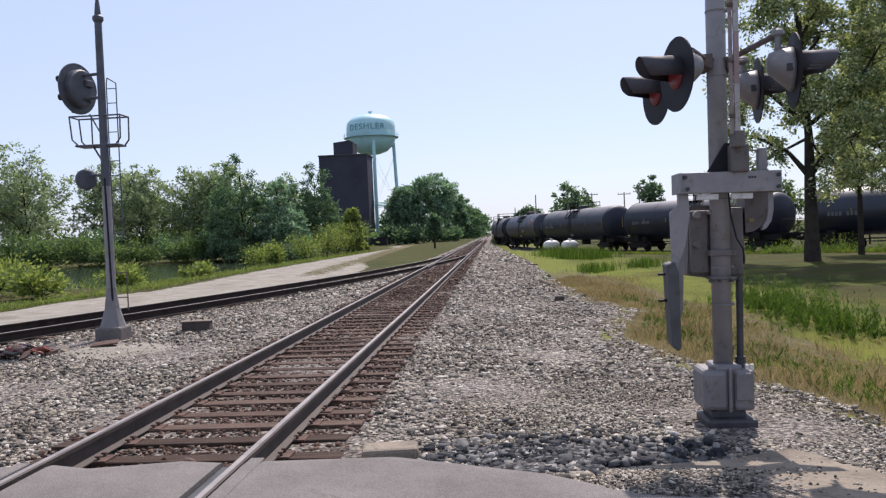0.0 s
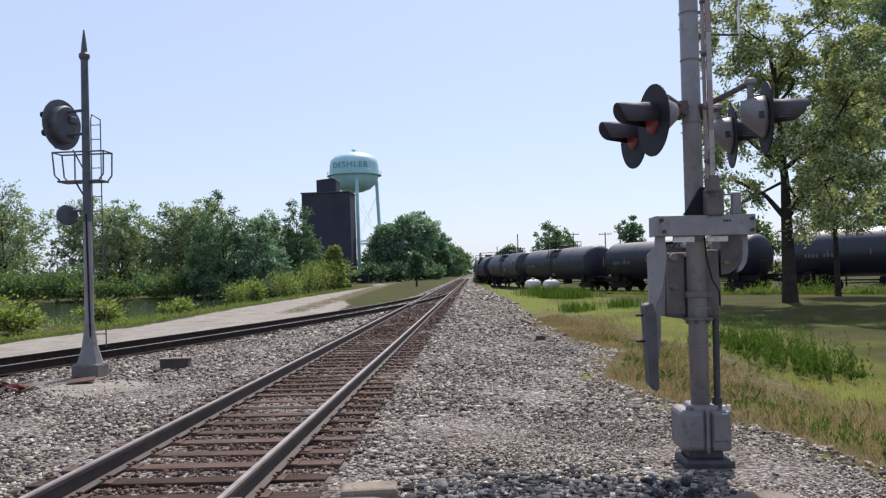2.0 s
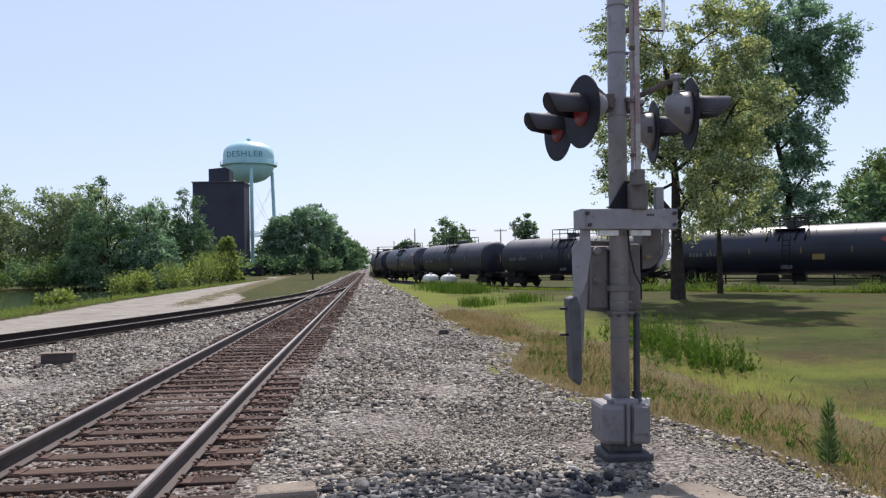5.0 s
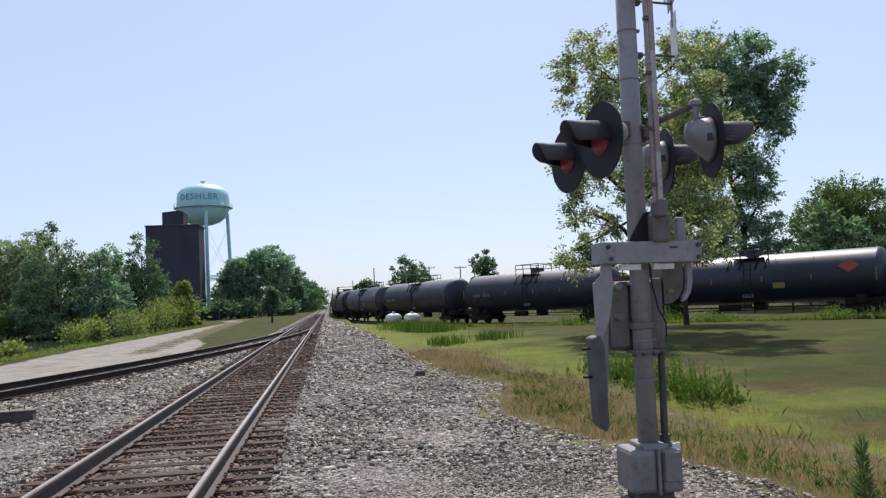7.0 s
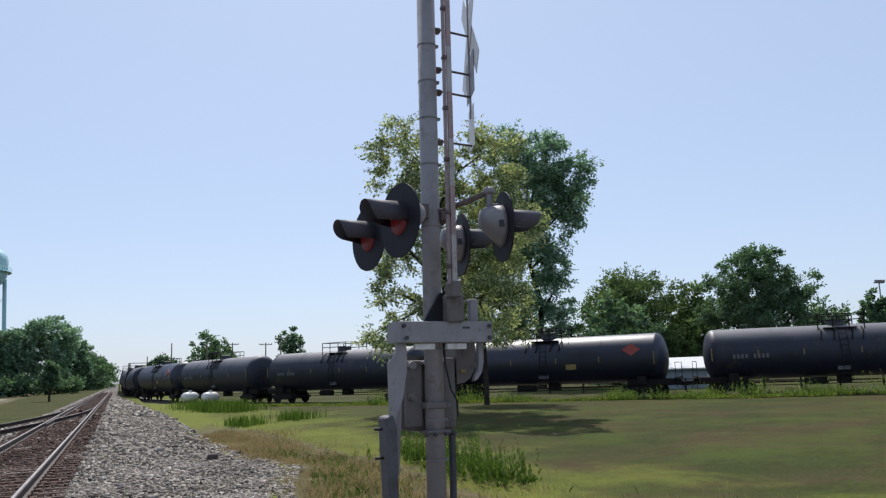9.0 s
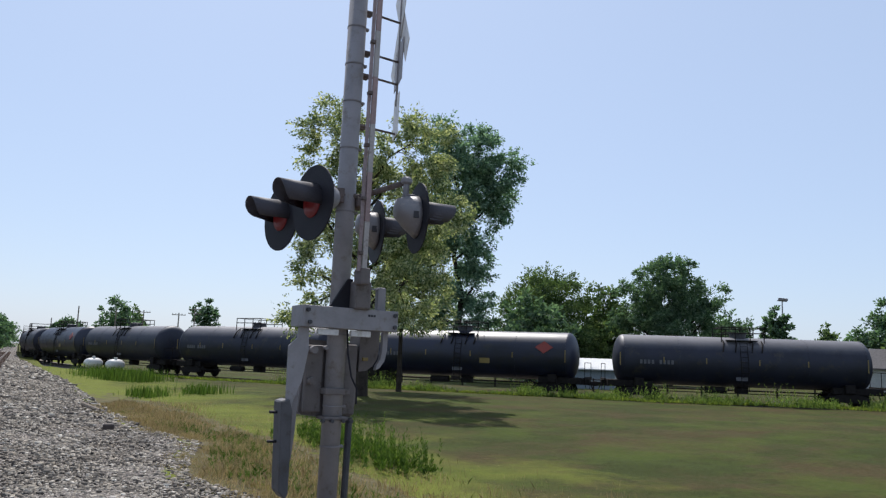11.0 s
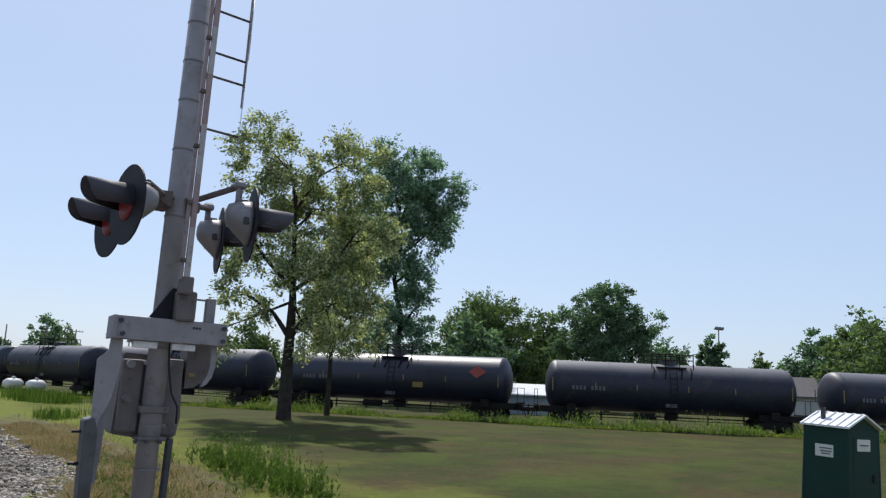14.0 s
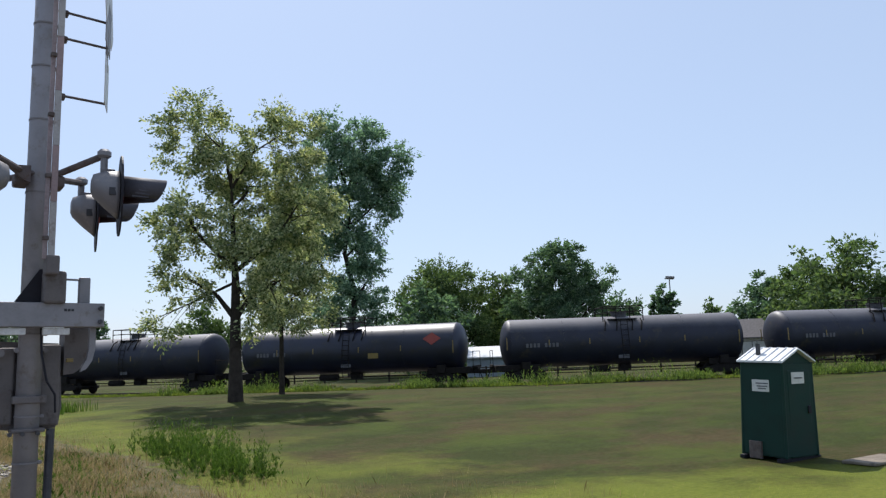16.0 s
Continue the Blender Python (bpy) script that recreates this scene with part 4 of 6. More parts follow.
def build_grass():
    upright_weed("single upright dark green weed at the gravel edge", (3.95, 6.75), 0.62, 230)
    np.random.seed(21)
    n = 74000
    y = 5.6 + np.random.uniform(0, 1, n) ** 1.7 * 26
    e = gravel_edge(y)
    x = e + np.abs(np.random.normal(0, 1, n)) * (1.3 + 1.5 * (1 - step(y, 9, 20))) + 0.05 + np.random.uniform(-0.35, 0.25, n)
    tuft = 0.35 + 0.65 * step(np.sin(x * 3.1 + 1.3 * np.sin(y * 1.7)) * np.sin(y * 2.3 + x), -0.2, 0.6)
    h = np.random.uniform(0.05, 0.25, n) * (0.35 + 0.65 * step(x - e, 0.0, 1.0)) * tuft
    blades("dry_grass", x, y, h, 0.0028 + 0.0004 * y, "straw", "low brownish dry grass along the ballast", bend=0.3)
    k = np.random.uniform(0, 1, n) < 0.05 + 0.3 * step(np.sin(x * 1.3 + 2 * np.sin(y * 0.5)) * np.sin(y * 0.9), 0.1, 0.7)
    blades("verge_grass", x[k] + 0.3, y[k], h[k] * 0.8, 0.006, "weed", "green blades among the dry grass", bend=0.5)
    n = 750
    y = 6.0 + np.random.uniform(0, 1, n) ** 1.2 * 17
    x = gravel_edge(y) + 0.7 + np.abs(np.random.normal(0, 1, n)) * 1.1
    weeds("low_weeds", x, y, np.random.uniform(0.05, 0.2, n), 0.075, "weed", "small green weeds scattered in the dry grass", 9)
    n = 30000
    y = 5.2 + np.random.uniform(0, 1, n) ** 1.2 * 7
    x = gravel_edge(y) + 0.8 + np.random.uniform(0, 1, n) * 4
    blades("lawn_blades", x, y, np.random.uniform(0.01, 0.035, n), 0.003 + 0.0004 * y, "lawnblade", "short mown lawn, green with brown patches", bend=0.7)
    n = 420
    y = np.random.uniform(14.6, 21.8, n)
    x = 6.95 + np.random.normal(0, 0.42, n) + 0.02 * (y - 18)
    weeds("tall_weeds", x, y, np.random.uniform(0.2, 0.92, n) ** 1.3, 0.12, "weed", "bright green tall weeds in a row on the lawn", 26)
    cl = [(6.3, 55, 1.0, 1500), (5.2, 60, 1.1, 600), (4.7, 35.5, 0.5, 320), (7.1, 36.7, 0.5, 320)]
    x = np.concatenate([np.random.normal(c[0], c[2], c[3]) for c in cl])
    y = np.concatenate([np.random.normal(c[1], c[2] * 1.3, c[3]) for c in cl])
    blades("grass_clumps", x, y, np.random.uniform(0.3, 0.95, len(x)) * np.where(y < 45, 0.6, 1.0), 0.035, "weed", "clumps of bright green tall grass on the lawn", bend=0.12)
    # overgrown strip along the curve
    def strip(n, s, off):
        px, py = np.interp(s, WYE_S, WYE_XY[:, 0]), np.interp(s, WYE_S, WYE_XY[:, 1])
        qx, qy = np.interp(s + 0.5, WYE_S, WYE_XY[:, 0]), np.interp(s + 0.5, WYE_S, WYE_XY[:, 1])
        tx, ty = (qx - px) / np.hypot(qx - px, qy - py), (qy - py) / np.hypot(qx - px, qy - py)
        return px + ty * off, py - tx * off
    last = WYE_S[-1] - 4.5
    n, c = 5200, 95
    mid_s, mid_off, mid_h = np.random.uniform(145, last, c), 2.6 + np.abs(np.random.normal(0, 1.2, c)), np.clip(np.random.lognormal(-0.5, 0.5, c), 0.25, 1.25)
    pick = np.random.randint(0, c, n)
    x, y = strip(n, np.clip(mid_s[pick] + np.random.normal(0, 0.55, n), 145, last), np.maximum(mid_off[pick] + np.random.normal(0, 0.35, n), 2.2))
    weeds("trackside_weeds", x, y, mid_h[pick] * np.random.uniform(0.4, 1.1, n), 0.24, "trackweed", "overgrown clumps of green weeds along the curved track", 9)
    n = 6500
    s = np.random.uniform(120, last, n)
    x, y = strip(n, s, 3.0 + np.abs(np.random.normal(0, 1, n)) * (0.7 + 0.5 * np.sin(s * 0.45) + 0.3 * np.sin(s * 1.7)) + 0.3 * np.sin(s * 0.9))
    weeds("creeping_weeds", x, y, np.random.uniform(0.03, 0.2, n), 0.19, "creeper", "low yellow-green creeping weeds at the edge of the mown lawn", 5)
    # verge and reeds beyond the gravel drive
    n = 3800
    y = 18 + np.random.uniform(0, 1, n) ** 1.4 * 90
    edge = np.interp(y, [0, 23, 30, 45, 72, 100, 127], [-19, -15.4, -13.3, -14.2, -14.6, -15.2, -16.6])
    x = edge - 0.3 - np.abs(np.random.normal(0, 1, n)) * (1.2 + 0.008 * y)
    weeds("verge_weeds", x, y, np.random.uniform(0.05, 0.28, n) * step(edge - x, 0, 2) + 0.08, 0.14, "scrub", "yellow-green weeds on the bank beside the gravel drive", 9)
    n = 420
    y = np.random.uniform(38, 46, n)
    x = -21 - np.random.uniform(0, 1, n) ** 1.5 * 40
    weeds("reeds", x, y, np.random.uniform(0.3, 0.8, n), 0.3, "scrub", "reeds and scrub along the pond edge", 9)


def build_trees():
    rx, ry = 0.93, -0.36      # across the view towards the lawn
    def across(u, z, r, rz, deep=0.0):
        return (rx * u + 0.36 * deep, ry * u + 0.93 * deep, z, r, rz)
    tree("tall locust tree with sparse yellow-green leaves on the lawn", (13.8, 34.3),
         [across(-1.7, 12.1, 1.7, 1.9), across(2.3, 12.0, 1.8, 1.7), across(0.5, 9.6, 2.2, 1.7, 0.6), across(-2.2, 8.0, 1.5, 1.6), across(-2.3, 5.4, 1.3, 1.1), across(-3.2, 3.7, 1.0, 0.7), across(1.3, 3.5, 1.1, 0.9), across(2.9, 8.6, 1.9, 1.7), across(2.0, 5.0, 1.7, 1.6), across(0.3, 6.6, 1.7, 1.2, -0.6), across(-0.4, 11.2, 1.5, 1.6, 0.5)],
         0.29, 3.7, 270, 189, 0.165, "leaf_locust", 3, clump_r=0.74)
    tree("slim leafy tree behind the locust, near the train", (18.8, 40.7),
         [across(0.2, 7.2, 1.9, 2.0), across(1.2, 9.8, 1.8, 1.9), across(-1.0, 4.6, 1.5, 1.3), across(1.6, 5.6, 1.5, 1.7), across(0.6, 3.9, 1.3, 1.1), across(-0.6, 8.6, 1.6, 1.6), across(-0.2, 6.2, 1.6, 1.3)],
         0.14, 3.4, 230, 126, 0.165, "leaf_locust", 5, clump_r=0.65)
    tree("tall dark blue-green cottonwood far behind the train", (40.5, 72.4),
         [across(-2.4, 26.0, 2.3, 2.4), across(1.4, 24.9, 3.0, 2.7), across(-0.1, 21.1, 3.6, 3.2), across(3.2, 18.7, 2.3, 2.7), across(-2.3, 16.3, 3.0, 3.0), across(0.9, 13.3, 3.0, 2.7), across(-0.7, 8.7, 3.1, 2.6), across(3.9, 22.7, 2.7, 2.6), across(4.7, 19.8, 1.8, 2.0), across(2.0, 9.8, 2.0, 2.2), across(-4.3, 19.5, 2.2, 2.4), across(-4.3, 12.5, 2.4, 2.6), across(1.2, 5.7, 2.4, 2.0), across(-3.2, 5.5, 2.4, 1.9)],
         0.46, 4.6, 420, 153, 0.33, "leaf_blue", 8, clump_r=1.2)
    spec = [(65.2, 77.6, 12.0, 9, "leaf_mid"), (90, 80, 10.5, 10, "leaf_dark"), (94.4, 75, 10.9, 4.6, "leaf_dark"), (106.7, 75.5, 8, 5.5, "leaf_mid"), (94, 58.7, 10.5, 9, "leaf_dark"), (87.7, 49.5, 11.4, 9.5, "leaf_mid"), (80, 40, 13, 13, "leaf_mid"), (47, 68, 9.0, 8, "leaf_dark"), (33, 96, 8.5, 9, "leaf_mid"), (110, 38, 13, 14, "leaf_mid")]
    dome_tree("broad round shade tree with mid green leaves beyond the train", (56.3, 77.8), 14.2, 16.4, "leaf_mid", 340, "trees beyond the train", 0.06, 0.32)
    dome_tree("dense dark green tree with a domed crown beyond the train", (63.7, 65.0), 16.0, 12.6, "leaf_dark", 341, "trees beyond the train", 0.05, 0.32, 0.6)
    for k, (x, y, h, w, m) in enumerate(spec):
        blob_tree("round leafy shade tree beyond the train", (x, y), h, w, m, 40 + k, "trees beyond the train", 0.3, 0.05, 1.45 if h > 10 else 1.15, 0.42, full=1.42)
    spec = [(18, 179, 12, 11, "leaf_dark"), (22, 190, 11, 8, "leaf_mid"), (39.3, 196, 15, 8, "leaf_dark"), (9, 190, 8, 9, "leaf_dark"), (30, 210, 7, 9, "leaf_mid")]
    for k, (x, y, h, w, m) in enumerate(spec):
        blob_tree("distant leafy tree beyond the curve", (x, y), h, w, m, 60 + k, "distant trees", 0.25, 0.15, 0.8, 0.6)
    for k, (x, y, h, w) in enumerate([(-14.6, 188, 17.5, 15), (-21, 184, 14.5, 10), (-10.0, 205, 13.5, 9)]):
        dome_tree("large rounded dark green tree beside the far track", (x, y), h, w, "leaf_blue", 350 + k, "trees beside the far track", 0.12, 0.62, 0.0, 260, 54)
    spec = [(-25, 205, 14, 10, "leaf_dark"), (-9.5, 250, 12, 11, "leaf_dark"), (-8.2, 290, 12, 12, "leaf_dark"), (-9.8, 340, 14, 14, "leaf_dark"), (-12, 400, 16, 16, "leaf_dark")]
    for k, (x, y, h, w, m) in enumerate(spec):
        blob_tree("dense dark tree in the row beside the far track", (x, y), h, w * 1.25, m, 80 + k, "trees beside the far track", 0.3, 0.0, 1.3, 0.6, full=1.2)
    spec = [(-82, 108, 18.5, 17, "leaf_pale"), (-70, 112, 18.5, 14, "leaf_pale"), (-63, 122, 17, 11, "leaf_pale"), (-55, 118, 15.5, 11, "leaf_pale"), (-47, 120, 15.5, 10, "leaf_pale"), (-41, 118, 16, 10, "leaf_pale"), (-98, 105, 18, 16, "leaf_pale"), (-35, 128, 13, 10, "leaf_pale"), (-115, 100, 16, 16, "leaf_pale"), (-76, 120, 15, 12, "leaf_pale"), (-60, 130, 13, 12, "leaf_mid"), (-50, 132, 13, 12, "leaf_mid")]
    for k, (x, y, h, w, m) in enumerate(spec):
        blob_tree("feathery pale green tree across the pond", (x, y), h, w, m, 100 + k, "trees across the pond", 0.25, 0.2, 1.15, 0.4)
    spec = [(-28.0, 85, 13.0, 8.5, "leaf_dark"), (-24.0, 86, 10.2, 7.5, "leaf_blue"), (-31.5, 90, 10.0, 7.5, "leaf_dark"), (-22.0, 95, 12.2, 8.0, "leaf_dark"), (-25.5, 99, 9.5, 8, "leaf_dark")]
    for k, (x, y, h, w, m) in enumerate(spec):
        layered_tree("dark pointed tree with tiered boughs at the end of the pond", (x, y), h, w, m, 130 + k, "trees at the pond end")
    layered_tree("young pale green tree beside the gravel drive", (-18.2, 99), 6.0, 3.4, "scrub", 139)
    rng = random.Random(9)
    for k in range(9):
        bush("dark undergrowth below the far trees", (-26 + k * 2.1, 178 + rng.uniform(-2, 3)), rng.uniform(3.0, 5.0), 6, "leaf_dark", 260 + k, 900, 0.6, "undergrowth below the far trees")
    for k in range(17):
        x = -70 + k * 2.6 + rng.uniform(-1, 1)
        bush("dense scrub on the far bank of the pond", (x, 89 + rng.uniform(-2, 3)), rng.uniform(2.4, 4.4), 5.4, "leaf_mid" if k % 3 else "leaf_dark", 160 + k, 1700, 0.36, "scrub across the pond")
    for k in range(15):
        x = -128 + k * 7.4 + rng.uniform(-2, 2)
        bush("dark dense undergrowth below the trees across the pond", (x, 128 + rng.uniform(-5, 5)), rng.uniform(3.6, 5.6), 11, "leaf_mid", 290 + k, 1700, 0.75, "undergrowth across the pond")
    near = [(-17.6, 72, 2.6, 4), (-17.4, 79, 3.4, 4.5), (-17.8, 87, 3.8, 5), (-18.5, 96, 4.6, 5), (-19.5, 106, 5.0, 5.5), (-22, 116, 5, 6), (-16.8, 58, 1.9, 2), (-19, 31, 1.4, 2.6), (-22.5, 33, 1.9, 3.4), (-17.2, 35, 1.2, 2.0), (-26, 38, 1.8, 3.4), (-15.8, 40, 0.9, 1.6), (-20, 64, 2.2, 3.5)]
    for k, (x, y, h, w) in enumerate(near):
        bush("yellow-green leafy bush beside the gravel drive", (x, y), h, w, "scrub", 190 + k, 1500, 0.2, "bushes beside the drive")
    blob_tree("young thin tree with a bare stem by the drive", (-7.6, 100), 4.4, 2.0, "leaf_dark", 240, "", 0.12, 0.4, 0.6, 0.3)


# ---- tank cars ----
def build_tank_car(body_mat, label):
    """A 30,000-gallon tank car, 18.0 m between coupler faces, along x, rails at z = 0."""
    car = thing("tank_car", label, "tank car", group="train of tank cars")
    R, zc, half = 1.57, 2.56, 7.92
    bm = fresh()
    prof = [(0.01, -half)]
    for k in range(1, 7):
        a = math.pi / 2 * k / 6
        prof.append((R * math.sin(a), -half + 0.62 * (1 - math.cos(a))))
    prof += [(R, -half + 0.66), (R, -half + 0.7)]      # keeps the barrel straight up to the heads
    prof += [(r, -z) for r, z in prof[::-1]]
    lathe(bm, prof, 56, Matrix.Translation((0, 0, zc)) @ Matrix.Rotation(math.pi / 2, 4, "Y"))
    tank = part("tank", bm, body_mat, car, "", True)
    for x in (-half + 0.64, -3.9, 0.0, 3.9, half - 0.64):
        bm = fresh()
        lathe(bm, [(R + 0.001, -0.02), (R + 0.012, -0.02), (R + 0.012, 0.02), (R + 0.001, 0.02)], 40, Matrix.Translation((x, 0, zc)) @ Matrix.Rotation(math.pi / 2, 4, "Y"))
        part("weld_band", bm, body_mat, tank)
    bm = fresh()
    lathe(bm, [(0.5, 0), (0.5, 0.28), (0.54, 0.28), (0.54, 0.34), (0.3, 0.38)], 20, Matrix.Translation((0, 0, zc + R - 0.06)))
    for a in range(8):
        rod(bm, (0.5 * math.cos(a * 0.785), 0.5 * math.sin(a * 0.785), zc + R + 0.25), (0.5 * math.cos(a * 0.785), 0.5 * math.sin(a * 0.785), zc + R + 0.36), 0.03, seg=6)
    part("manway", bm, "darksteel", car)
    bm = fresh()
    for y in (-0.95, 0.95):
        box(bm, (0, y, zc + R - 0.2), (1.9, 0.36, 0.04))
    part("walkway", bm, "darksteel", car)
    bm = fresh()
    for y in (-1.2, 1.2):
        for x in (-1.3, -0.45, 0.45, 1.3):
            rod(bm, (x, y, zc + R - 0.35), (x, y, zc + R + 0.6), 0.034, seg=6)
        for z in (0.25, 0.6):
            rod(bm, (-1.3, y, zc + R + z), (1.3, y, zc + R + z), 0.032, seg=6)
    for x in (-1.3, 1.3):
        rod(bm, (x, -1.2, zc + R + 0.6), (x, 1.2, zc + R + 0.6), 0.02, seg=6)
    part("railing", bm, "truck", car)
    for y in (-1, 1):
        for x in (-1.15, -0.4, 0.6, 1.2):
            bm = fresh()
            pipe(bm, [(x, y * 0.9, zc + R - 0.22), (x, y * 1.25, zc + R - 0.42), (x - 0.12, y * 1.5, zc + 0.62)], 0.04, 6)
            part("walkway_bracket", bm, "truck", car)
    for y in (-1.65, 1.65):
        bm = fresh()
        for x in (-0.22, 0.22):
            pipe(bm, [(x, y * 0.98, 0.75), (x, y, zc), (x, y * 0.8, zc + R - 0.35)], 0.02, 6)
        for k in range(9):
            z = 0.9 + k * 0.33
            yy = y if z < zc else y * (1 - 0.2 * (z - zc) / 1.2)
            rod(bm, (-0.22, yy, z), (0.22, yy, z), 0.015, seg=6)
        part("ladder", bm, "truck", car)
    for x in (-1, 1):
        bm = fresh()
        box(bm, (x * 7.47, 0, 0.98), (2.4, 0.7, 0.36), 0.03)
        box(bm, (x * 6.37, 0, 1.12), (0.6, 2.5, 0.55), 0.06)
        box(bm, (x * 6.87, 0, 1.0), (2.9, 1.9, 0.42), 0.05)
        box(bm, (x * 8.52, 0, 1.22), (0.1, 2.7, 0.14), 0.02)
        for y in (-1.25, 1.25):
            rod(bm, (x * 8.52, y, 1.2), (x * 8.52, y, 2.2), 0.02, seg=6)
            rod(bm, (x * 8.52, y, 1.2), (x * 8.52, y * 0.6, 0.5), 0.02, seg=6)
        rod(bm, (x * 8.52, -1.25, 2.2), (x * 8.52, 1.25, 2.2), 0.02, seg=6)
        part("stub_sill", bm, "truck", car)
    bm = fresh()
    rod(bm, (-2.2, -0.55, 0.78), (-0.9, -0.55, 0.78), 0.22, seg=14)
    box(bm, (0.2, 0.1, 0.82), (0.7, 0.7, 0.5), 0.04)
    pipe(bm, [(-6.5, 0.5, 0.75), (6.5, 0.5, 0.75)], 0.035)
    pipe(bm, [(-6.0, -1.0, 0.62), (6.0, -1.0, 0.62)], 0.025)
    part("brake_gear", bm, "truck", car)
    for x in (-1, 1):
        bm = fresh()
        box(bm, (x * 8.77, 0, 0.88), (0.5, 0.26, 0.26), 0.05)
        box(bm, (x * 8.97, 0.08, 0.88), (0.16, 0.3, 0.3), 0.05)
        pipe(bm, [(x * 8.67, 0.4, 0.75), (x * 8.82, 0.42, 0.35), (x * 8.98, 0.42, 0.3)], 0.03, 6)
        part("coupler", bm, "truck", car)
        bm = fresh()
        for y in (-1.0, 1.0):
            prism(bm, [(-1.2, 0.42), (-1.2, 0.62), (-0.35, 0.84), (0.35, 0.84), (1.2, 0.62), (1.2, 0.42), (0.45, 0.3), (-0.45, 0.3)], y - 0.08, y + 0.08, Matrix.Translation((x * 6.37, 0, 0)))
        box(bm, (x * 6.37, 0, 0.6), (0.4, 2.0, 0.3), 0.03)
        truck = part("truck", bm, "truck", car)
        for dx in (-0.89, 0.89):
            for y in (-0.75, 0.75):
                bm = fresh()
                m = Matrix.Translation((x * 6.37 + dx, y, 0.45)) @ Matrix.Rotation(math.pi / 2 * (1 if y < 0 else -1), 4, "X")
                lathe(bm, [(0.1, -0.08), (0.43, -0.07), (0.45, -0.06), (0.45, 0.05), (0.38, 0.06), (0.3, 0.0), (0.12, 0.02), (0.09, 0.1)], 24, m)
                part("wheel", bm, "truck", truck)
            bm = fresh()
            rod(bm, (x * 6.37 + dx, -0.95, 0.45), (x * 6.37 + dx, 0.95, 0.45), 0.08, seg=10)
            part("axle", bm, "truck", truck)
    for y in (-1, 1):
        for x in (-7.6, -4.9, -2.3, 0.9, 3.8, 7.3):
            bm = fresh()
            box(bm, (x, y * (R + 0.004), zc), (0.06, 0.02, 0.36 if abs(x) < 7 else 0.8))
            part("reflector", bm, "yellow", car, "yellow reflective strip")
        def mark(name, x, z, w, h, mat, lab=""):
            dz = z - zc
            yy = y * (math.sqrt(R * R - dz * dz) + 0.006)
            bm = fresh()
            box(bm, (x * -y, yy, z), (w, 0.02, h))
            part(name, bm, mat, car, lab)
        if body_mat == "tankblack":
            mark("placard", 1.9, zc - 0.35, 0.7, 0.5, "yellow", "yellow warning panel")
        mark("data_panel", -0.1, zc - 0.95, 0.7, 0.4, "greymark", "grey data panel")
        for k in range(9):
            if k != 4:
                mark("lettering", -6.3 + k * 0.24, zc - 0.15, 0.15, 0.26, "greymark", "bar of grey lettering")
    return car


def add_decal(car):
    for y in (-1, 1):
        bm = fresh()
        pts = [(-0.6, 0), (0, 0.42), (0.6, 0), (0, -0.42)]
        yy = y * 1.5
        prism(bm, [(x, z) for x, z in pts], -0.02, 0.02, Matrix.Translation((-5.9 * y, yy, 3.1)) @ Matrix.Rotation(0.32 * y, 4, "X"))
        part("decal", bm, "orange", car, "red diamond decal")


def build_train():
    glossy = build_tank_car("tankblack", "glossy black tank car with yellow reflectors on the curved track")
    add_decal(glossy)
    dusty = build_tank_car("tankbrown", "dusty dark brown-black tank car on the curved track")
    # arc length at which a gap between two cars stands
    s0, pitch = TRAIN_S, 18.0
    k = 0
    for i in range(-9, 9):
        s = s0 + (i + 0.5) * pitch
        if s < 12 or s > WYE_S[-1] - 12:
            continue
        a, b = wye(s - 6.37), wye(s + 6.37)
        d = b - a
        m = Matrix.Translation((a + b) / 2) @ Matrix.Rotation(math.atan2(d.y, d.x), 4, "Z")
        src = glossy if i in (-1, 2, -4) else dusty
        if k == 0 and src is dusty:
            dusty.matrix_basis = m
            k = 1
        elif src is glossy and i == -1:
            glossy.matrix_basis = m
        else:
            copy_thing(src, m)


# distance along the curve nearest to the gap that shows at the lawn's far side
gap_at = Vector((33.1, 40.7, RAIL_Z))
TRAIN_S = min(WYE_S, key=lambda s: (wye(s) - gap_at).length)


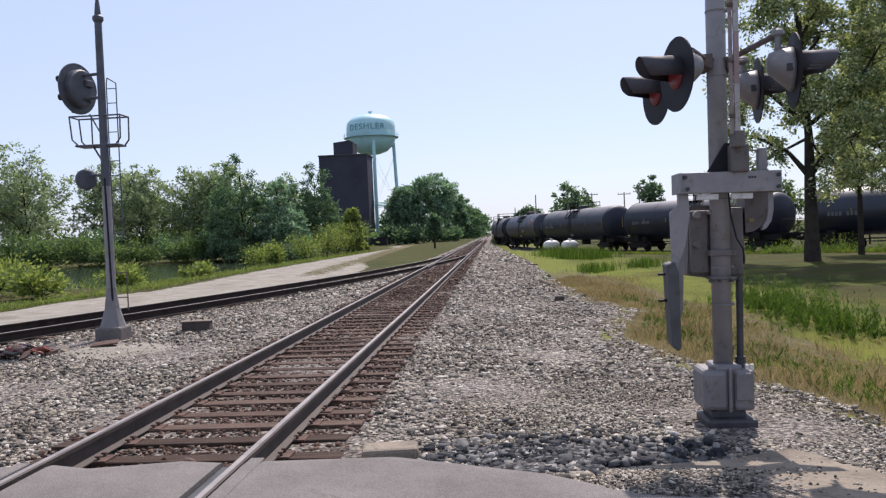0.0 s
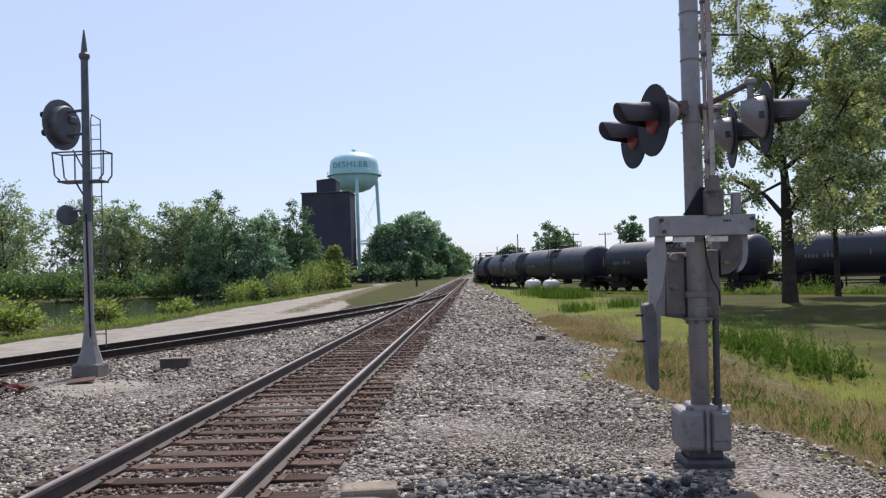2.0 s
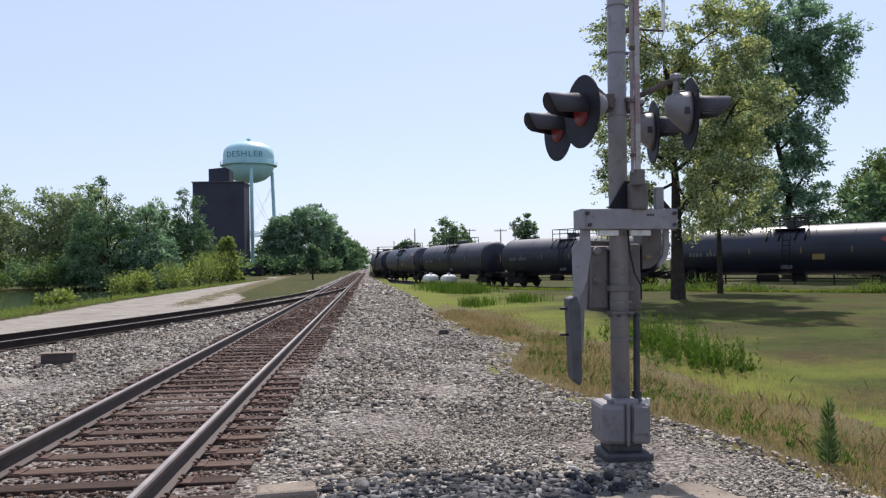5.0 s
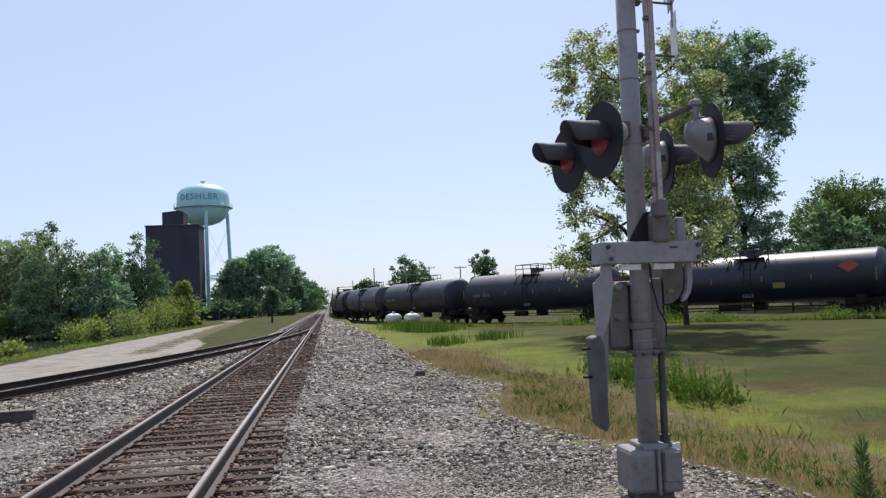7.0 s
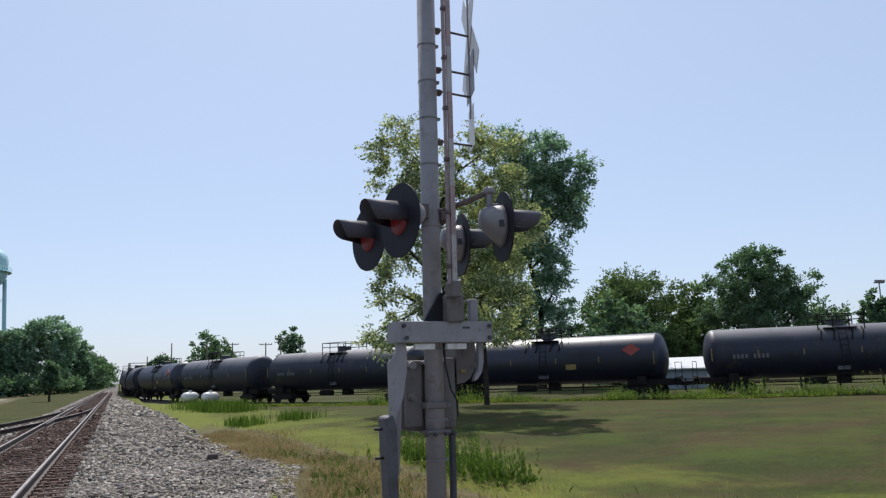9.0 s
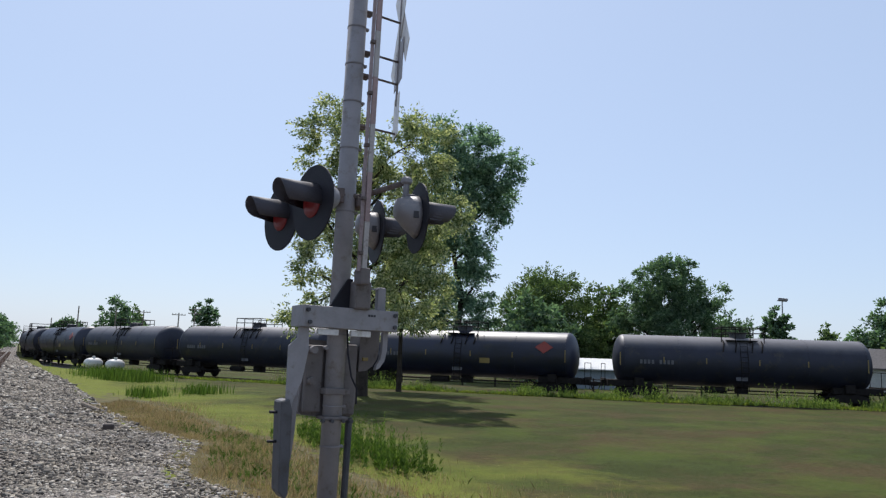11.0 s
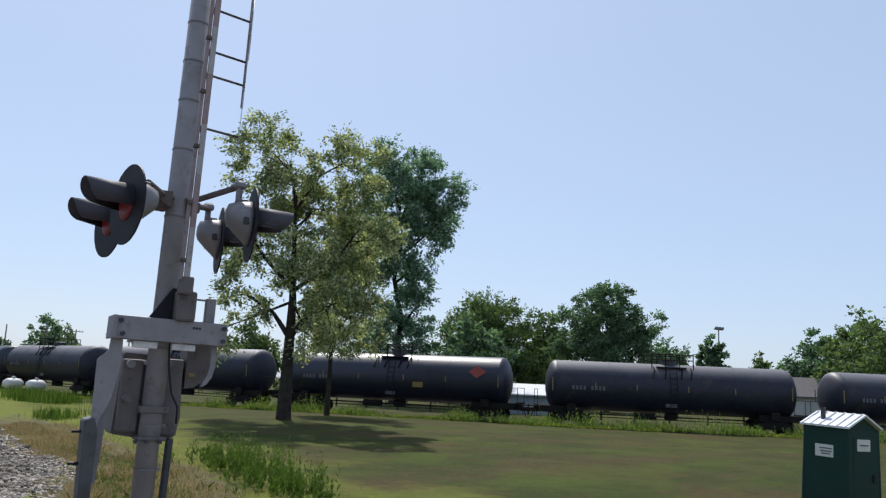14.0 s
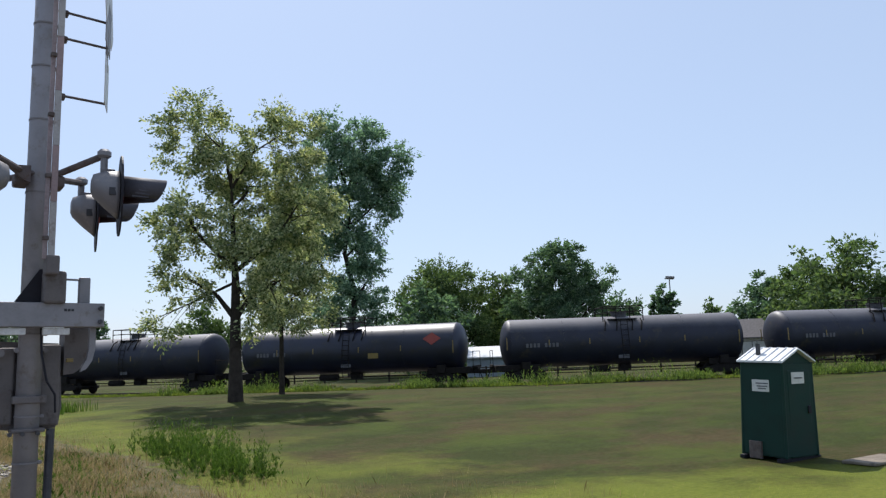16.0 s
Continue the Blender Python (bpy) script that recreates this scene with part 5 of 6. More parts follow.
# ---- crossing signal ----
def build_crossing_signal():
    X, Y = 2.0, 6.76
    g = land_z(X, Y)
    sig = thing("crossing_signal", "grey railroad crossing signal mast with flashing lamps and raised gate arm", "crossing signal", (X, Y, g))
    sig.matrix_basis = pose(X, Y, g, 0, 0.7, 0)
    up = -g      # railhead height in the mast's own measure
    bm = fresh()
    box(bm, (0.02, 0, 0.03), (0.43, 0.42, 0.12), 0.03)
    box(bm, (0.0, 0, 0.12), (0.3, 0.3, 0.08), 0.02)
    part("foundation", bm, "darksteel", sig)
    bm = fresh()
    box(bm, (0, 0, 0.35), (0.26, 0.34, 0.4), 0.03)
    box(bm, (-0.13, 0, 0.335), (0.24, 0.4, 0.35), 0.04)
    box(bm, (0.14, 0.0, 0.335), (0.2, 0.4, 0.35), 0.03)
    box(bm, (0.0, -0.2, 0.34), (0.03, 0.03, 0.38), 0.008)
    box(bm, (0.13, -0.2, 0.37), (0.15, 0.03, 0.24), 0.01)
    for x, y in ((-0.16, -0.12), (0.12, -0.12), (0.2, -0.05), (-0.08, -0.1), (0.21, 0.08)):
        rod(bm, (x, y, 0.5), (x, y, 0.545), 0.025, seg=8)
    for v in bm.verts:
        v.co.x *= 0.88
    base = part("junction_base", bm, "greypaint", sig, "grey cast split-base junction box")
    for x, y in ((0.16, -0.15), (0.21, -0.12)):
        bm = fresh()
        rod(bm, (x, y, 0.5), (x, y, 0.55), 0.018, seg=8)
        part("bolt", bm, "white", base)
    bm = fresh()
    rod(bm, (0, 0, 0.3), (0, 0, 5.9), 0.083, seg=28)
    part("mast", bm, "galv", sig, "", True)
    for z in (1.38, 1.05, 1.98, 2.06, 3.05, 3.62, 4.05, 4.4, 4.75):
        bm = fresh()
        lathe(bm, [(0.084, -0.006), (0.088, -0.006), (0.088, 0.006), (0.084, 0.006)], 24, Matrix.Translation((0, 0, z + up - 0.24)))
        box(bm, (0.09, -0.02, z + up - 0.24), (0.03, 0.04, 0.025), 0.005)
        part("band_clamp", bm, "greypaint", sig)
    bm = fresh()
    pipe(bm, [(0.15, 0.0, 0.5), (0.155, 0.0, 0.95), (0.16, 0.01, 1.3)], 0.03, 10)
    rod(bm, (0.15, 0.0, 0.5), (0.15, 0.0, 0.6), 0.045, seg=10)
    part("conduit", bm, "darksteel", sig)
    # gate mechanism housing behind the mast
    bm = fresh()
    prism(bm, [(-0.27, 1.32), (0.02, 1.28), (0.22, 1.30), (0.24, 1.45), (0.22, 1.93), (-0.24, 1.95)], 0.08, 0.42)
    bmesh.ops.bevel(bm, geom=bm.edges[:], offset=0.015, segments=2, affect="EDGES")
    mech = part("mechanism_case", bm, "casegrey", sig, "grey gate mechanism case")
    bm = fresh()
    box(bm, (-0.17, 0.06, 1.62), (0.16, 0.05, 0.56), 0.015)
    box(bm, (0.12, 0.06, 1.62), (0.19, 0.05, 0.6), 0.015)
    part("case_door", bm, "casegrey", mech)
    for x, z in ((-0.2, 1.86), (-0.2, 1.6), (-0.09, 1.88), (0.1, 1.88)):
        bm = fresh()
        rod(bm, (x, 0.05, z), (x, -0.03, z), 0.032 if x < -0.1 else 0.02, seg=12)
        part("shaft_cap", bm, "greypaint" if z > 1.7 else "casegrey", mech)
    for x in (-0.15, 0.14):
        bm = fresh()
        box(bm, (x, -0.17, 2.01), (0.18, 0.05, 0.05), 0.006)
        part("top_flange", bm, "white", mech)
    for z in (1.3, 1.52):
        bm = fresh()
        box(bm, (0.0, 0.0, z), (0.22, 0.2, 0.03 if z < 1.4 else 0.055), 0.01)
        part("saddle_bracket", bm, "casegrey", sig)
    for x in (-0.12, -0.04, 0.06, 0.13):
        bm = fresh()
        rod(bm, (x, -0.13, 1.28), (x, -0.09, 1.28), 0.016, seg=6)
        part("bolt", bm, "darksteel", sig)
    # cross channel that carries the gate arm
    bm = fresh()
    box(bm, (0.03, -0.22, 2.13), (0.86, 0.016, 0.175), 0.004)
    box(bm, (0.03, -0.16, 2.213), (0.86, 0.12, 0.012), 0.003)
    box(bm, (0.03, -0.16, 2.047), (0.86, 0.12, 0.012), 0.003)
    box(bm, (-0.39, -0.1, 2.13), (0.02, 0.3, 0.175), 0.003)
    channel = part("cross_channel", bm, "galv", sig, "grey aluminium channel beam")
    for x, z in ((-0.33, 2.08), (0.43, 2.18), (0.43, 2.08), (-0.35, 2.18)):
        bm = fresh()
        rod(bm, (x, -0.25, z), (x, -0.215, z), 0.018, seg=6)
        part("bolt", bm, "darksteel", channel)
    for k in range(3):
        bm = fresh()
        box(bm, (0.19 + k * 0.024, -0.23, 2.165), (0.018, 0.004, 0.018))
        part("lettering", bm, "darksteel", channel)
    # counterweight arms
    bm = fresh()
    prism(bm, [(-0.39, 2.1), (-0.31, 2.1), (-0.30, 1.85), (-0.34, 1.6), (-0.41, 1.42), (-0.40, 1.08), (-0.44, 1.08), (-0.46, 1.45), (-0.47, 1.88), (-0.40, 1.95)], -0.16, -0.14)
    part("counterweight_arm", bm, "galv", sig)
    bm = fresh()
    prism(bm, [(-0.51, 1.44), (-0.44, 1.46), (-0.41, 1.36), (-0.40, 0.72), (-0.425, 0.68), (-0.48, 0.74)], -0.2, 0.0)
    bmesh.ops.bevel(bm, geom=bm.edges[:], offset=0.01, segments=1, affect="EDGES")
    part("counterweight", bm, "slabgrey", sig, "dark grey counterweight slab")
    bm = fresh()
    prism(bm, [(-0.42, 1.5), (-0.35, 1.55), (-0.36, 1.2), (-0.375, 0.98), (-0.41, 0.98)], -0.13, -0.115)
    part("counterweight_link", bm, "greypaint", sig)
    for z in (1.35, 1.12):
        bm = fresh()
        rod(bm, (-0.57, -0.1, z), (-0.47, -0.1, z), 0.012, seg=6)
        part("bolt", bm, "blackpaint", sig)
    bm = fresh()
    prism(bm, [(0.385, 2.06), (0.43, 2.06), (0.43, 1.88), (0.41, 1.79), (0.37, 1.73), (0.33, 1.71), (0.34, 1.75), (0.37, 1.8), (0.385, 1.88)], -0.1, -0.05)
    part("counterweight_arm", bm, "galv", sig)
    bm = fresh()
    prism(bm, [(0.24, 1.69), (0.31, 1.7), (0.37, 1.74), (0.41, 1.81), (0.425, 1.9), (0.425, 2.05), (0.24, 2.05)], 0.06, 0.3)
    part("motor_cover", bm, "casegrey", sig, "dark round-cornered motor cover")
    bm = fresh()
    box(bm, (0.27, 0.0, 1.8), (0.05, 0.03, 0.03), 0.005)
    part("brass_tag", bm, "yellow", sig)
    bm = fresh()
    pts = [(0.05, -0.1, 2.05), (0.06, -0.12, 1.85), (0.1, -0.13, 1.65), (0.16, -0.12, 1.55), (0.17, -0.1, 1.42)]
    pipe(bm, pts, 0.008, 6)
    part("cable", bm, "blackpaint", sig)
    # gate arm standing upright beside the mast
    bm = fresh()
    box(bm, (0.11, -0.2, 2.33), (0.15, 0.14, 0.24), 0.02)
    box(bm, (0.07, -0.31, 2.48), (0.09, 0.16, 0.14), 0.015)
    part("arm_bracket", bm, "casegrey", sig)
    bm = fresh()
    prism(bm, [(-0.14, 2.22), (0.06, 2.22), (0.06, 2.47), (0.02, 2.47)], -0.14, -0.11)
    part("brace", bm, "blackpaint", sig, "dark triangular brace")
    bm = fresh()
    box(bm, (0.33, -0.12, 2.32), (0.08, 0.06, 0.2), 0.01)
    rod(bm, (0.15, -0.15, 2.4), (0.35, -0.12, 2.4), 0.008, seg=6)
    part("shear_bracket", bm, "galv", sig)
    arm_z = 2.52
    gate = None
    for k in range(8):
        bm = fresh()
        z0, z1 = arm_z + k * 0.42, arm_z + (k + 1) * 0.42
        box(bm, (0.056, -0.37, (z0 + z1) / 2), (0.044, 0.03, 0.42), 0.004)
        if gate is None:
            gate = part("gate_arm", bm, "gatewhite", sig, "upright gate arm with white and faded red stripes")
        else:
            part("stripe", bm, "redpaint" if k % 2 else "gatewhite", gate)
    bm = fresh()
    box(bm, (0.014, -0.36, arm_z + 1.65), (0.03, 0.02, 3.3), 0.003)
    part("arm_channel", bm, "pinkgrey", gate)
    for k in range(7):
        bm = fresh()
        z = arm_z + 0.15 + k * 0.46
        box(bm, (0.014, -0.37, z), (0.04, 0.05, 0.03), 0.005)
        part("clip", bm, "bracket", gate)
    # cross arm and lamps
    zl = 2.86 + up
    bm = fresh()
    pipe(bm, [(-0.32, -0.42, zl + 0.1), (-0.1, -0.05, zl + 0.09), (0.1, -0.05, zl + 0.09), (0.38, -0.42, zl + 0.2)], 0.026, 8)
    pipe(bm, [(-0.3, 0.48, zl + 0.1), (-0.1, 0.06, zl + 0.09), (0.1, 0.06, zl + 0.09), (0.39, 0.48, zl + 0.17)], 0.026, 8)
    prism(bm, [(-0.24, zl + 0.12), (-0.07, zl + 0.13), (-0.07, zl + 0.0), (-0.12, zl + 0.02)], -0.14, -0.11)
    for x in (-0.12, 0.12):
        box(bm, (x, 0.0, zl + 0.04), (0.1, 0.2, 0.09), 0.015)
    part("lamp_arm", bm, "bracket", sig, "rusty grey lamp cross arm")
    for x, y, z in ((0.38, -0.42, zl + 0.21), (0.39, 0.5, zl + 0.19)):
        bm = fresh()
        lathe(bm, [(0.035, -0.03), (0.05, -0.015), (0.05, 0.015), (0.03, 0.035)], 14, Matrix.Translation((x, y, z)))
        rod(bm, (x, y, z - 0.14), (x, y, z - 0.02), 0.026, seg=10)
        part("arm_knuckle", bm, "lampgrey", sig)

    def flasher(x, y, z, face):
        """A lamp that faces along face degrees from +x."""
        m = Matrix.Translation((x, y, z)) @ Matrix.Rotation(radians(face), 4, "Z") @ Matrix.Rotation(math.pi / 2, 4, "Y")
        bm = fresh()
        lathe(bm, [(0.305, -0.006), (0.305, 0.006)], 36, m)
        disc = part("background_disc", bm, "blackpaint", sig, "round black lamp background")
        bm = fresh()
        lathe(bm, [(0.05, -0.205), (0.1, -0.19), (0.15, -0.115), (0.175, -0.045), (0.185, -0.012)], 24)
        for v in bm.verts:      # the back slopes up from the lower rim
            back = -v.co.z / 0.205
            v.co.x = v.co.x * (1 - 0.35 * back if v.co.x > 0 else 1.0) - 0.055 * back
        bm.transform(m)
        part("lamp_housing", bm, "lampgrey", disc, "grey cast lamp housing", True)
        bm = fresh()
        box(bm, (-0.17, 0, -0.09), (0.05, 0.1, 0.1), 0.01, m)
        part("hinge_lug", bm, "greypaint", disc)
        bm = fresh()
        box(bm, (0.0, -0.165, -0.06), (0.06, 0.02, 0.05), 0.005, m)
        part("latch", bm, "darksteel", disc)
        bm = fresh()
        lathe(bm, [(0.125, 0.007), (0.12, 0.016), (0.07, 0.022), (0.02, 0.024)], 24, m)
        part("lens", bm, "lens", disc, "red lamp lens", True)
        bm = fresh()
        seg, L = 20, 0.33
        rings = []
        for k in range(seg + 1):
            f = 2 * k / seg - 1
            long = L * (1 - 0.25 * abs(f) ** 3)
            ring = []
            for r, zz, half, lift in ((0.155, 0.006, 102, 0.0), (0.095, long, 138, 0.05), (0.09, long, 138, 0.05), (0.149, 0.006, 102, 0.0)):
                a = math.pi + radians(half * f)
                ring.append(bm.verts.new(m @ Vector((r * math.cos(a) - lift, r * math.sin(a), zz))))
            rings.append(ring)
        for p, q in zip(rings, rings[1:]):
            for j in range(4):
                bm.faces.new((p[j], q[j], q[(j + 1) % 4], p[(j + 1) % 4]))
        bm.faces.new(rings[0])
        bm.faces.new(rings[-1][::-1])
        part("hood", bm, "hoodgrey", disc, "black visor hood", True)

    flasher(-0.45, -0.45, zl - 0.1, 192)
    flasher(-0.42, 0.5, zl - 0.08, 192)
    flasher(0.5, -0.42, zl - 0.1, -9)
    flasher(0.52, 0.5, zl - 0.1, -9)
    # crossbuck and plates on stand-off bars, seen from the edge
    for z in (3.63, 4.11, 4.33, 4.72):
        bm = fresh()
        rod(bm, (0.08, 0.05, z + up), (0.48, 0.1, z + up), 0.011, seg=8)
        box(bm, (0.14, 0.09, z + up), (0.06, 0.06, 0.05), 0.008)
        part("standoff_bar", bm, "bracket", sig)
    ms = Matrix.Translation((0.48, 0.1, 0)) @ Matrix.Rotation(radians(-16), 4, "Z")
    for name, z, tilt, w, h, mat, lab in (("crossbuck_board", 4.75, 42, 0.23, 1.22, "white", "white crossbuck board"), ("crossbuck_board", 4.75, -42, 0.23, 1.22, "white", "white crossbuck board"), ("track_plate", 4.3, 0, 0.45, 0.4, "galv", ""), ("notice_plate", 3.8, 0, 0.3, 0.4, "white", "")):
        bm = fresh()
        box(bm, (0, 0, 0), (0.006, w, h), 0.001, ms @ Matrix.Translation((0.01 if tilt < 0 else 0, 0, z + up)) @ Matrix.Rotation(radians(tilt), 4, "X"))
        part(name, bm, mat, sig, lab)
    bm = fresh()
    rod(bm, (0.475, 0.1, 3.9 + up), (0.475, 0.1, 5.2 + up), 0.012, seg=8)
    part("sign_post", bm, "galv", sig)


# ---- block signal mast ----
def build_block_signal():
    X, Y = -7.34, 14.2
    g = land_z(X, Y)
    s = thing("block_signal", "old grey railway block signal mast with ladder and platform", "railway signal", (X, Y, g))
    bm = fresh()
    box(bm, (0, 0, 0.1), (0.5, 0.5, 0.32), 0.04)
    part("footing", bm, "casegrey", s, "dark stained concrete footing")
    bm = fresh()
    lathe(bm, [(0.26, 0.2), (0.21, 0.35), (0.14, 0.6), (0.105, 0.85), (0.09, 1.0)], 10)
    part("base_casting", bm, "greypaint", s)
    bm = fresh()
    rod(bm, (0, 0, 0.9), (0, 0, 2.95), 0.085, 0.08, 16)
    part("lower_mast", bm, "galv", s)
    bm = fresh()
    rod(bm, (0, 0, 2.93), (0, 0, 6.1), 0.08, 0.066, 16)
    mast = part("upper_mast", bm, "signalsteel", s)
    bm = fresh()
    lathe(bm, [(0.075, 6.08), (0.1, 6.12), (0.1, 6.18), (0.06, 6.22), (0.045, 6.4), (0.012, 6.66)], 14)
    part("finial", bm, "signalsteel", mast, "pointed finial")
    bm = fresh()
    pipe(bm, [(0.06, -0.07, 0.25), (0.05, -0.09, 1.2), (0.02, -0.09, 3.1)], 0.02, 6)
    part("conduit", bm, "blackpaint", s)
    m = Matrix.Translation((-0.53, 0.12, 4.86)) @ Matrix.Rotation(radians(77), 4, "Z") @ Matrix.Rotation(radians(-90), 4, "X")
    bm = fresh()
    lathe(bm, [(0.49, -0.01), (0.49, 0.02)], 36, m)
    disc = part("target_disc", bm, "signalsteel", s, "large round dark signal target")
    bm = fresh()
    lathe(bm, [(0.33, -0.16), (0.36, -0.12), (0.36, -0.01)], 30, m)
    box(bm, (0.1, -0.1, -0.18), (0.2, 0.14, 0.06), 0.02, m)
    lathe(bm, [(0.05, -0.2), (0.05, -0.14)], 12, m @ Matrix.Translation((0.12, 0.2, 0)))
    part("lamp_case", bm, "signalsteel", disc)
    for a in (200, 150, 260, 95):
        bm = fresh()
        lathe(bm, [(0.06, 0.0), (0.065, 0.11), (0.055, 0.11), (0.05, 0.0)], 12, m @ Matrix.Translation((0.4 * math.cos(radians(a)), 0.4 * math.sin(radians(a)), 0)))
        part("lamp_hood", bm, "blackpaint", disc)
    for z in (4.65, 5.1):
        bm = fresh()
        rod(bm, (-0.05, 0, z), (-0.4, 0.08, z), 0.03, seg=8)
        part("disc_bracket", bm, "signalsteel", s)
    m = Matrix.Translation((-0.42, 0.05, 3.1)) @ Matrix.Rotation(radians(50), 4, "Z") @ Matrix.Rotation(radians(-90), 4, "X")
    bm = fresh()
    lathe(bm, [(0.17, -0.05), (0.2, -0.03), (0.2, 0.02), (0.1, 0.03)], 24, m)
    lathe(bm, [(0.07, 0.02), (0.08, 0.22), (0.07, 0.22), (0.06, 0.02)], 14, m)
    part("marker_lamp", bm, "signalsteel", s, "small round marker lamp")
    bm = fresh()
    rod(bm, (0, 0, 3.16), (-0.3, 0.04, 3.18), 0.025, seg=8)
    part("marker_bracket", bm, "signalsteel", s)
    # platform basket
    bm = fresh()
    box(bm, (-0.13, 0.13, 3.74), (0.85, 0.36, 0.035), 0.008)
    plat = part("platform", bm, "signalsteel", s)
    for y in (-0.05, 0.3):
        bm = fresh()
        pipe(bm, [(-0.5, y, 3.76), (-0.6, y, 3.86), (-0.64, y, 4.3), (0.36, y, 4.3), (0.35, y, 3.86), (0.27, y, 3.76)], 0.016, 6)
        part("basket_rail", bm, "signalsteel", plat)
    for x in (-0.64, 0.36):
        bm = fresh()
        rod(bm, (x, -0.05, 4.3), (x, 0.3, 4.3), 0.016, seg=6)
        part("basket_rail", bm, "signalsteel", plat)
    bm = fresh()
    rod(bm, (-0.2, -0.05, 3.76), (-0.2, -0.05, 4.3), 0.014, seg=6)
    part("basket_post", bm, "signalsteel", plat)
    bm = fresh()
    rod(bm, (0, 0, 3.35), (-0.28, 0.12, 3.74), 0.018, seg=6)
    rod(bm, (-0.05, 0, 3.95), (-0.28, 0.05, 4.35), 0.016, seg=6)
    part("brace", bm, "signalsteel", s)
    bm = fresh()
    for x in (0.0, 0.19):
        pipe(bm, [(x, 0.2, 1.95), (x, 0.2, 4.95)], 0.011, 6)
    pipe(bm, [(0.0, 0.2, 4.95), (0.02, 0.2, 5.06), (0.19, 0.2, 4.95)], 0.011, 6)
    ladder = part("ladder", bm, "signalsteel", s)
    for k in range(11):
        bm = fresh()
        rod(bm, (0.0, 0.2, 2.05 + k * 0.28), (0.19, 0.2, 2.05 + k * 0.28), 0.009, seg=6)
        part("rung", bm, "signalsteel", ladder)
    bm = fresh()
    pipe(bm, [(0.05, 0.1, 1.28), (0.27, 0.1, 1.28), (0.27, 0.1, 0.55)], 0.012, 6)
    rod(bm, (0.05, 0.1, 0.8), (0.27, 0.1, 0.8), 0.01, seg=6)
    part("step", bm, "bracket", s)


# ---- water tower, elevator and other far things ----
def build_water_tower():
    X, Y = -30.6, 200.0
    g = land_z(X, Y)
    t = thing("water_tower", "turquoise water tower with lettered tank on slender legs", "water tower", (X, Y, g))
    up = -g
    bm = fresh()
    R = 6.35
    prof = [(0.2, 23.0), (2.2, 23.15), (4.0, 23.8), (5.4, 25.0), (6.15, 26.5), (R, 28.0), (R, 30.0), (6.1, 31.2), (5.2, 32.2), (3.8, 32.9), (2.0, 33.25), (0.2, 33.35)]
    lathe(bm, [(r, z + up) for r, z in prof], 48)
    part("tank", bm, "turquoise", t, "", True)
    bm = fresh()
    lathe(bm, [(R - 0.05, 27.25 + up), (R + 0.75, 27.25 + up), (R + 0.75, 27.35 + up), (R - 0.05, 27.35 + up)], 48)
    part("balcony", bm, "turquoise", t)
    bm = fresh()
    n = 30
    for k in range(n):
        a, b = 2 * math.pi * k / n, 2 * math.pi * (k + 1) / n
        p, q = Vector((math.cos(a), math.sin(a), 0)) * (R + 0.7), Vector((math.cos(b), math.sin(b), 0)) * (R + 0.7)
        rod(bm, p + Vector((0, 0, 27.3 + up)), p + Vector((0, 0, 28.3 + up)), 0.03, seg=5)
        for z in (27.8, 28.3):
            rod(bm, p + Vector((0, 0, z + up)), q + Vector((0, 0, z + up)), 0.03, seg=5)
    part("balcony_rail", bm, "turquoise", t)
    bm = fresh()
    rod(bm, (0, 0, 33.2 + up), (0, 0, 34.0 + up), 0.25, seg=10)
    rod(bm, (0, 0, 33.9 + up), (0, 0, 34.2 + up), 0.6, 0.6, 12)
    part("vent", bm, "turquoise", t)
    for k in range(4):
        a = radians(-76 + 90 * k)
        c, s = math.cos(a), math.sin(a)
        bm = fresh()
        rod(bm, (c * 6.6, s * 6.6, 0), (c * 5.75, s * 5.75, 26.0 + up), 0.48, 0.42, 14)
        box(bm, (c * 6.6, s * 6.6, 0.2), (1.4, 1.4, 0.5))
        part("leg", bm, "turquoise", t)
    for z in (9.5, 10.3):
        bm = fresh()
        ring = [(math.cos(radians(-76 + 90 * k)) * 6.3, math.sin(radians(-76 + 90 * k)) * 6.3, z + up) for k in range(5)]
        pipe(bm, ring, 0.13, 6)
        part("strut", bm, "turquoise", t)
    for k in range(4):
        bm = fresh()
        a, b = radians(-76 + 90 * k), radians(14 + 90 * k)
        rod(bm, (math.cos(a) * 6.3, math.sin(a) * 6.3, 10), (math.cos(b) * 5.9, math.sin(b) * 5.9, 23), 0.025, seg=5)
        rod(bm, (math.cos(b) * 6.3, math.sin(b) * 6.3, 10), (math.cos(a) * 5.9, math.sin(a) * 5.9, 23), 0.025, seg=5)
        part("tie_rod", bm, "turquoise", t)
    # the town's name round the tank
    cu = bpy.data.curves.new("name_letters", "FONT")
    cu.body, cu.size, cu.align_x, cu.extrude, cu.space_character = "DESHLER", 2.1, "CENTER", 0.04, 1.15
    tmp = new("letters_source", cu)
    bpy.context.view_layer.update()
    me = bpy.data.meshes.new_from_object(tmp.evaluated_get(bpy.context.evaluated_depsgraph_get()))
    bpy.data.objects.remove(tmp)
    bm = fresh()
    bm.from_mesh(me)
    bmesh.ops.subdivide_edges(bm, edges=[e for e in bm.edges if e.calc_length() > 0.5], cuts=2)
    for v in bm.verts:
        a = radians(-93) + v.co.x * 1.05 / R
        r = R + 0.05 + v.co.z
        v.co = Vector((r * math.cos(a), r * math.sin(a), 28.9 + up + v.co.y))
    part("lettering", bm, "teal", t, "dark teal capital letters")


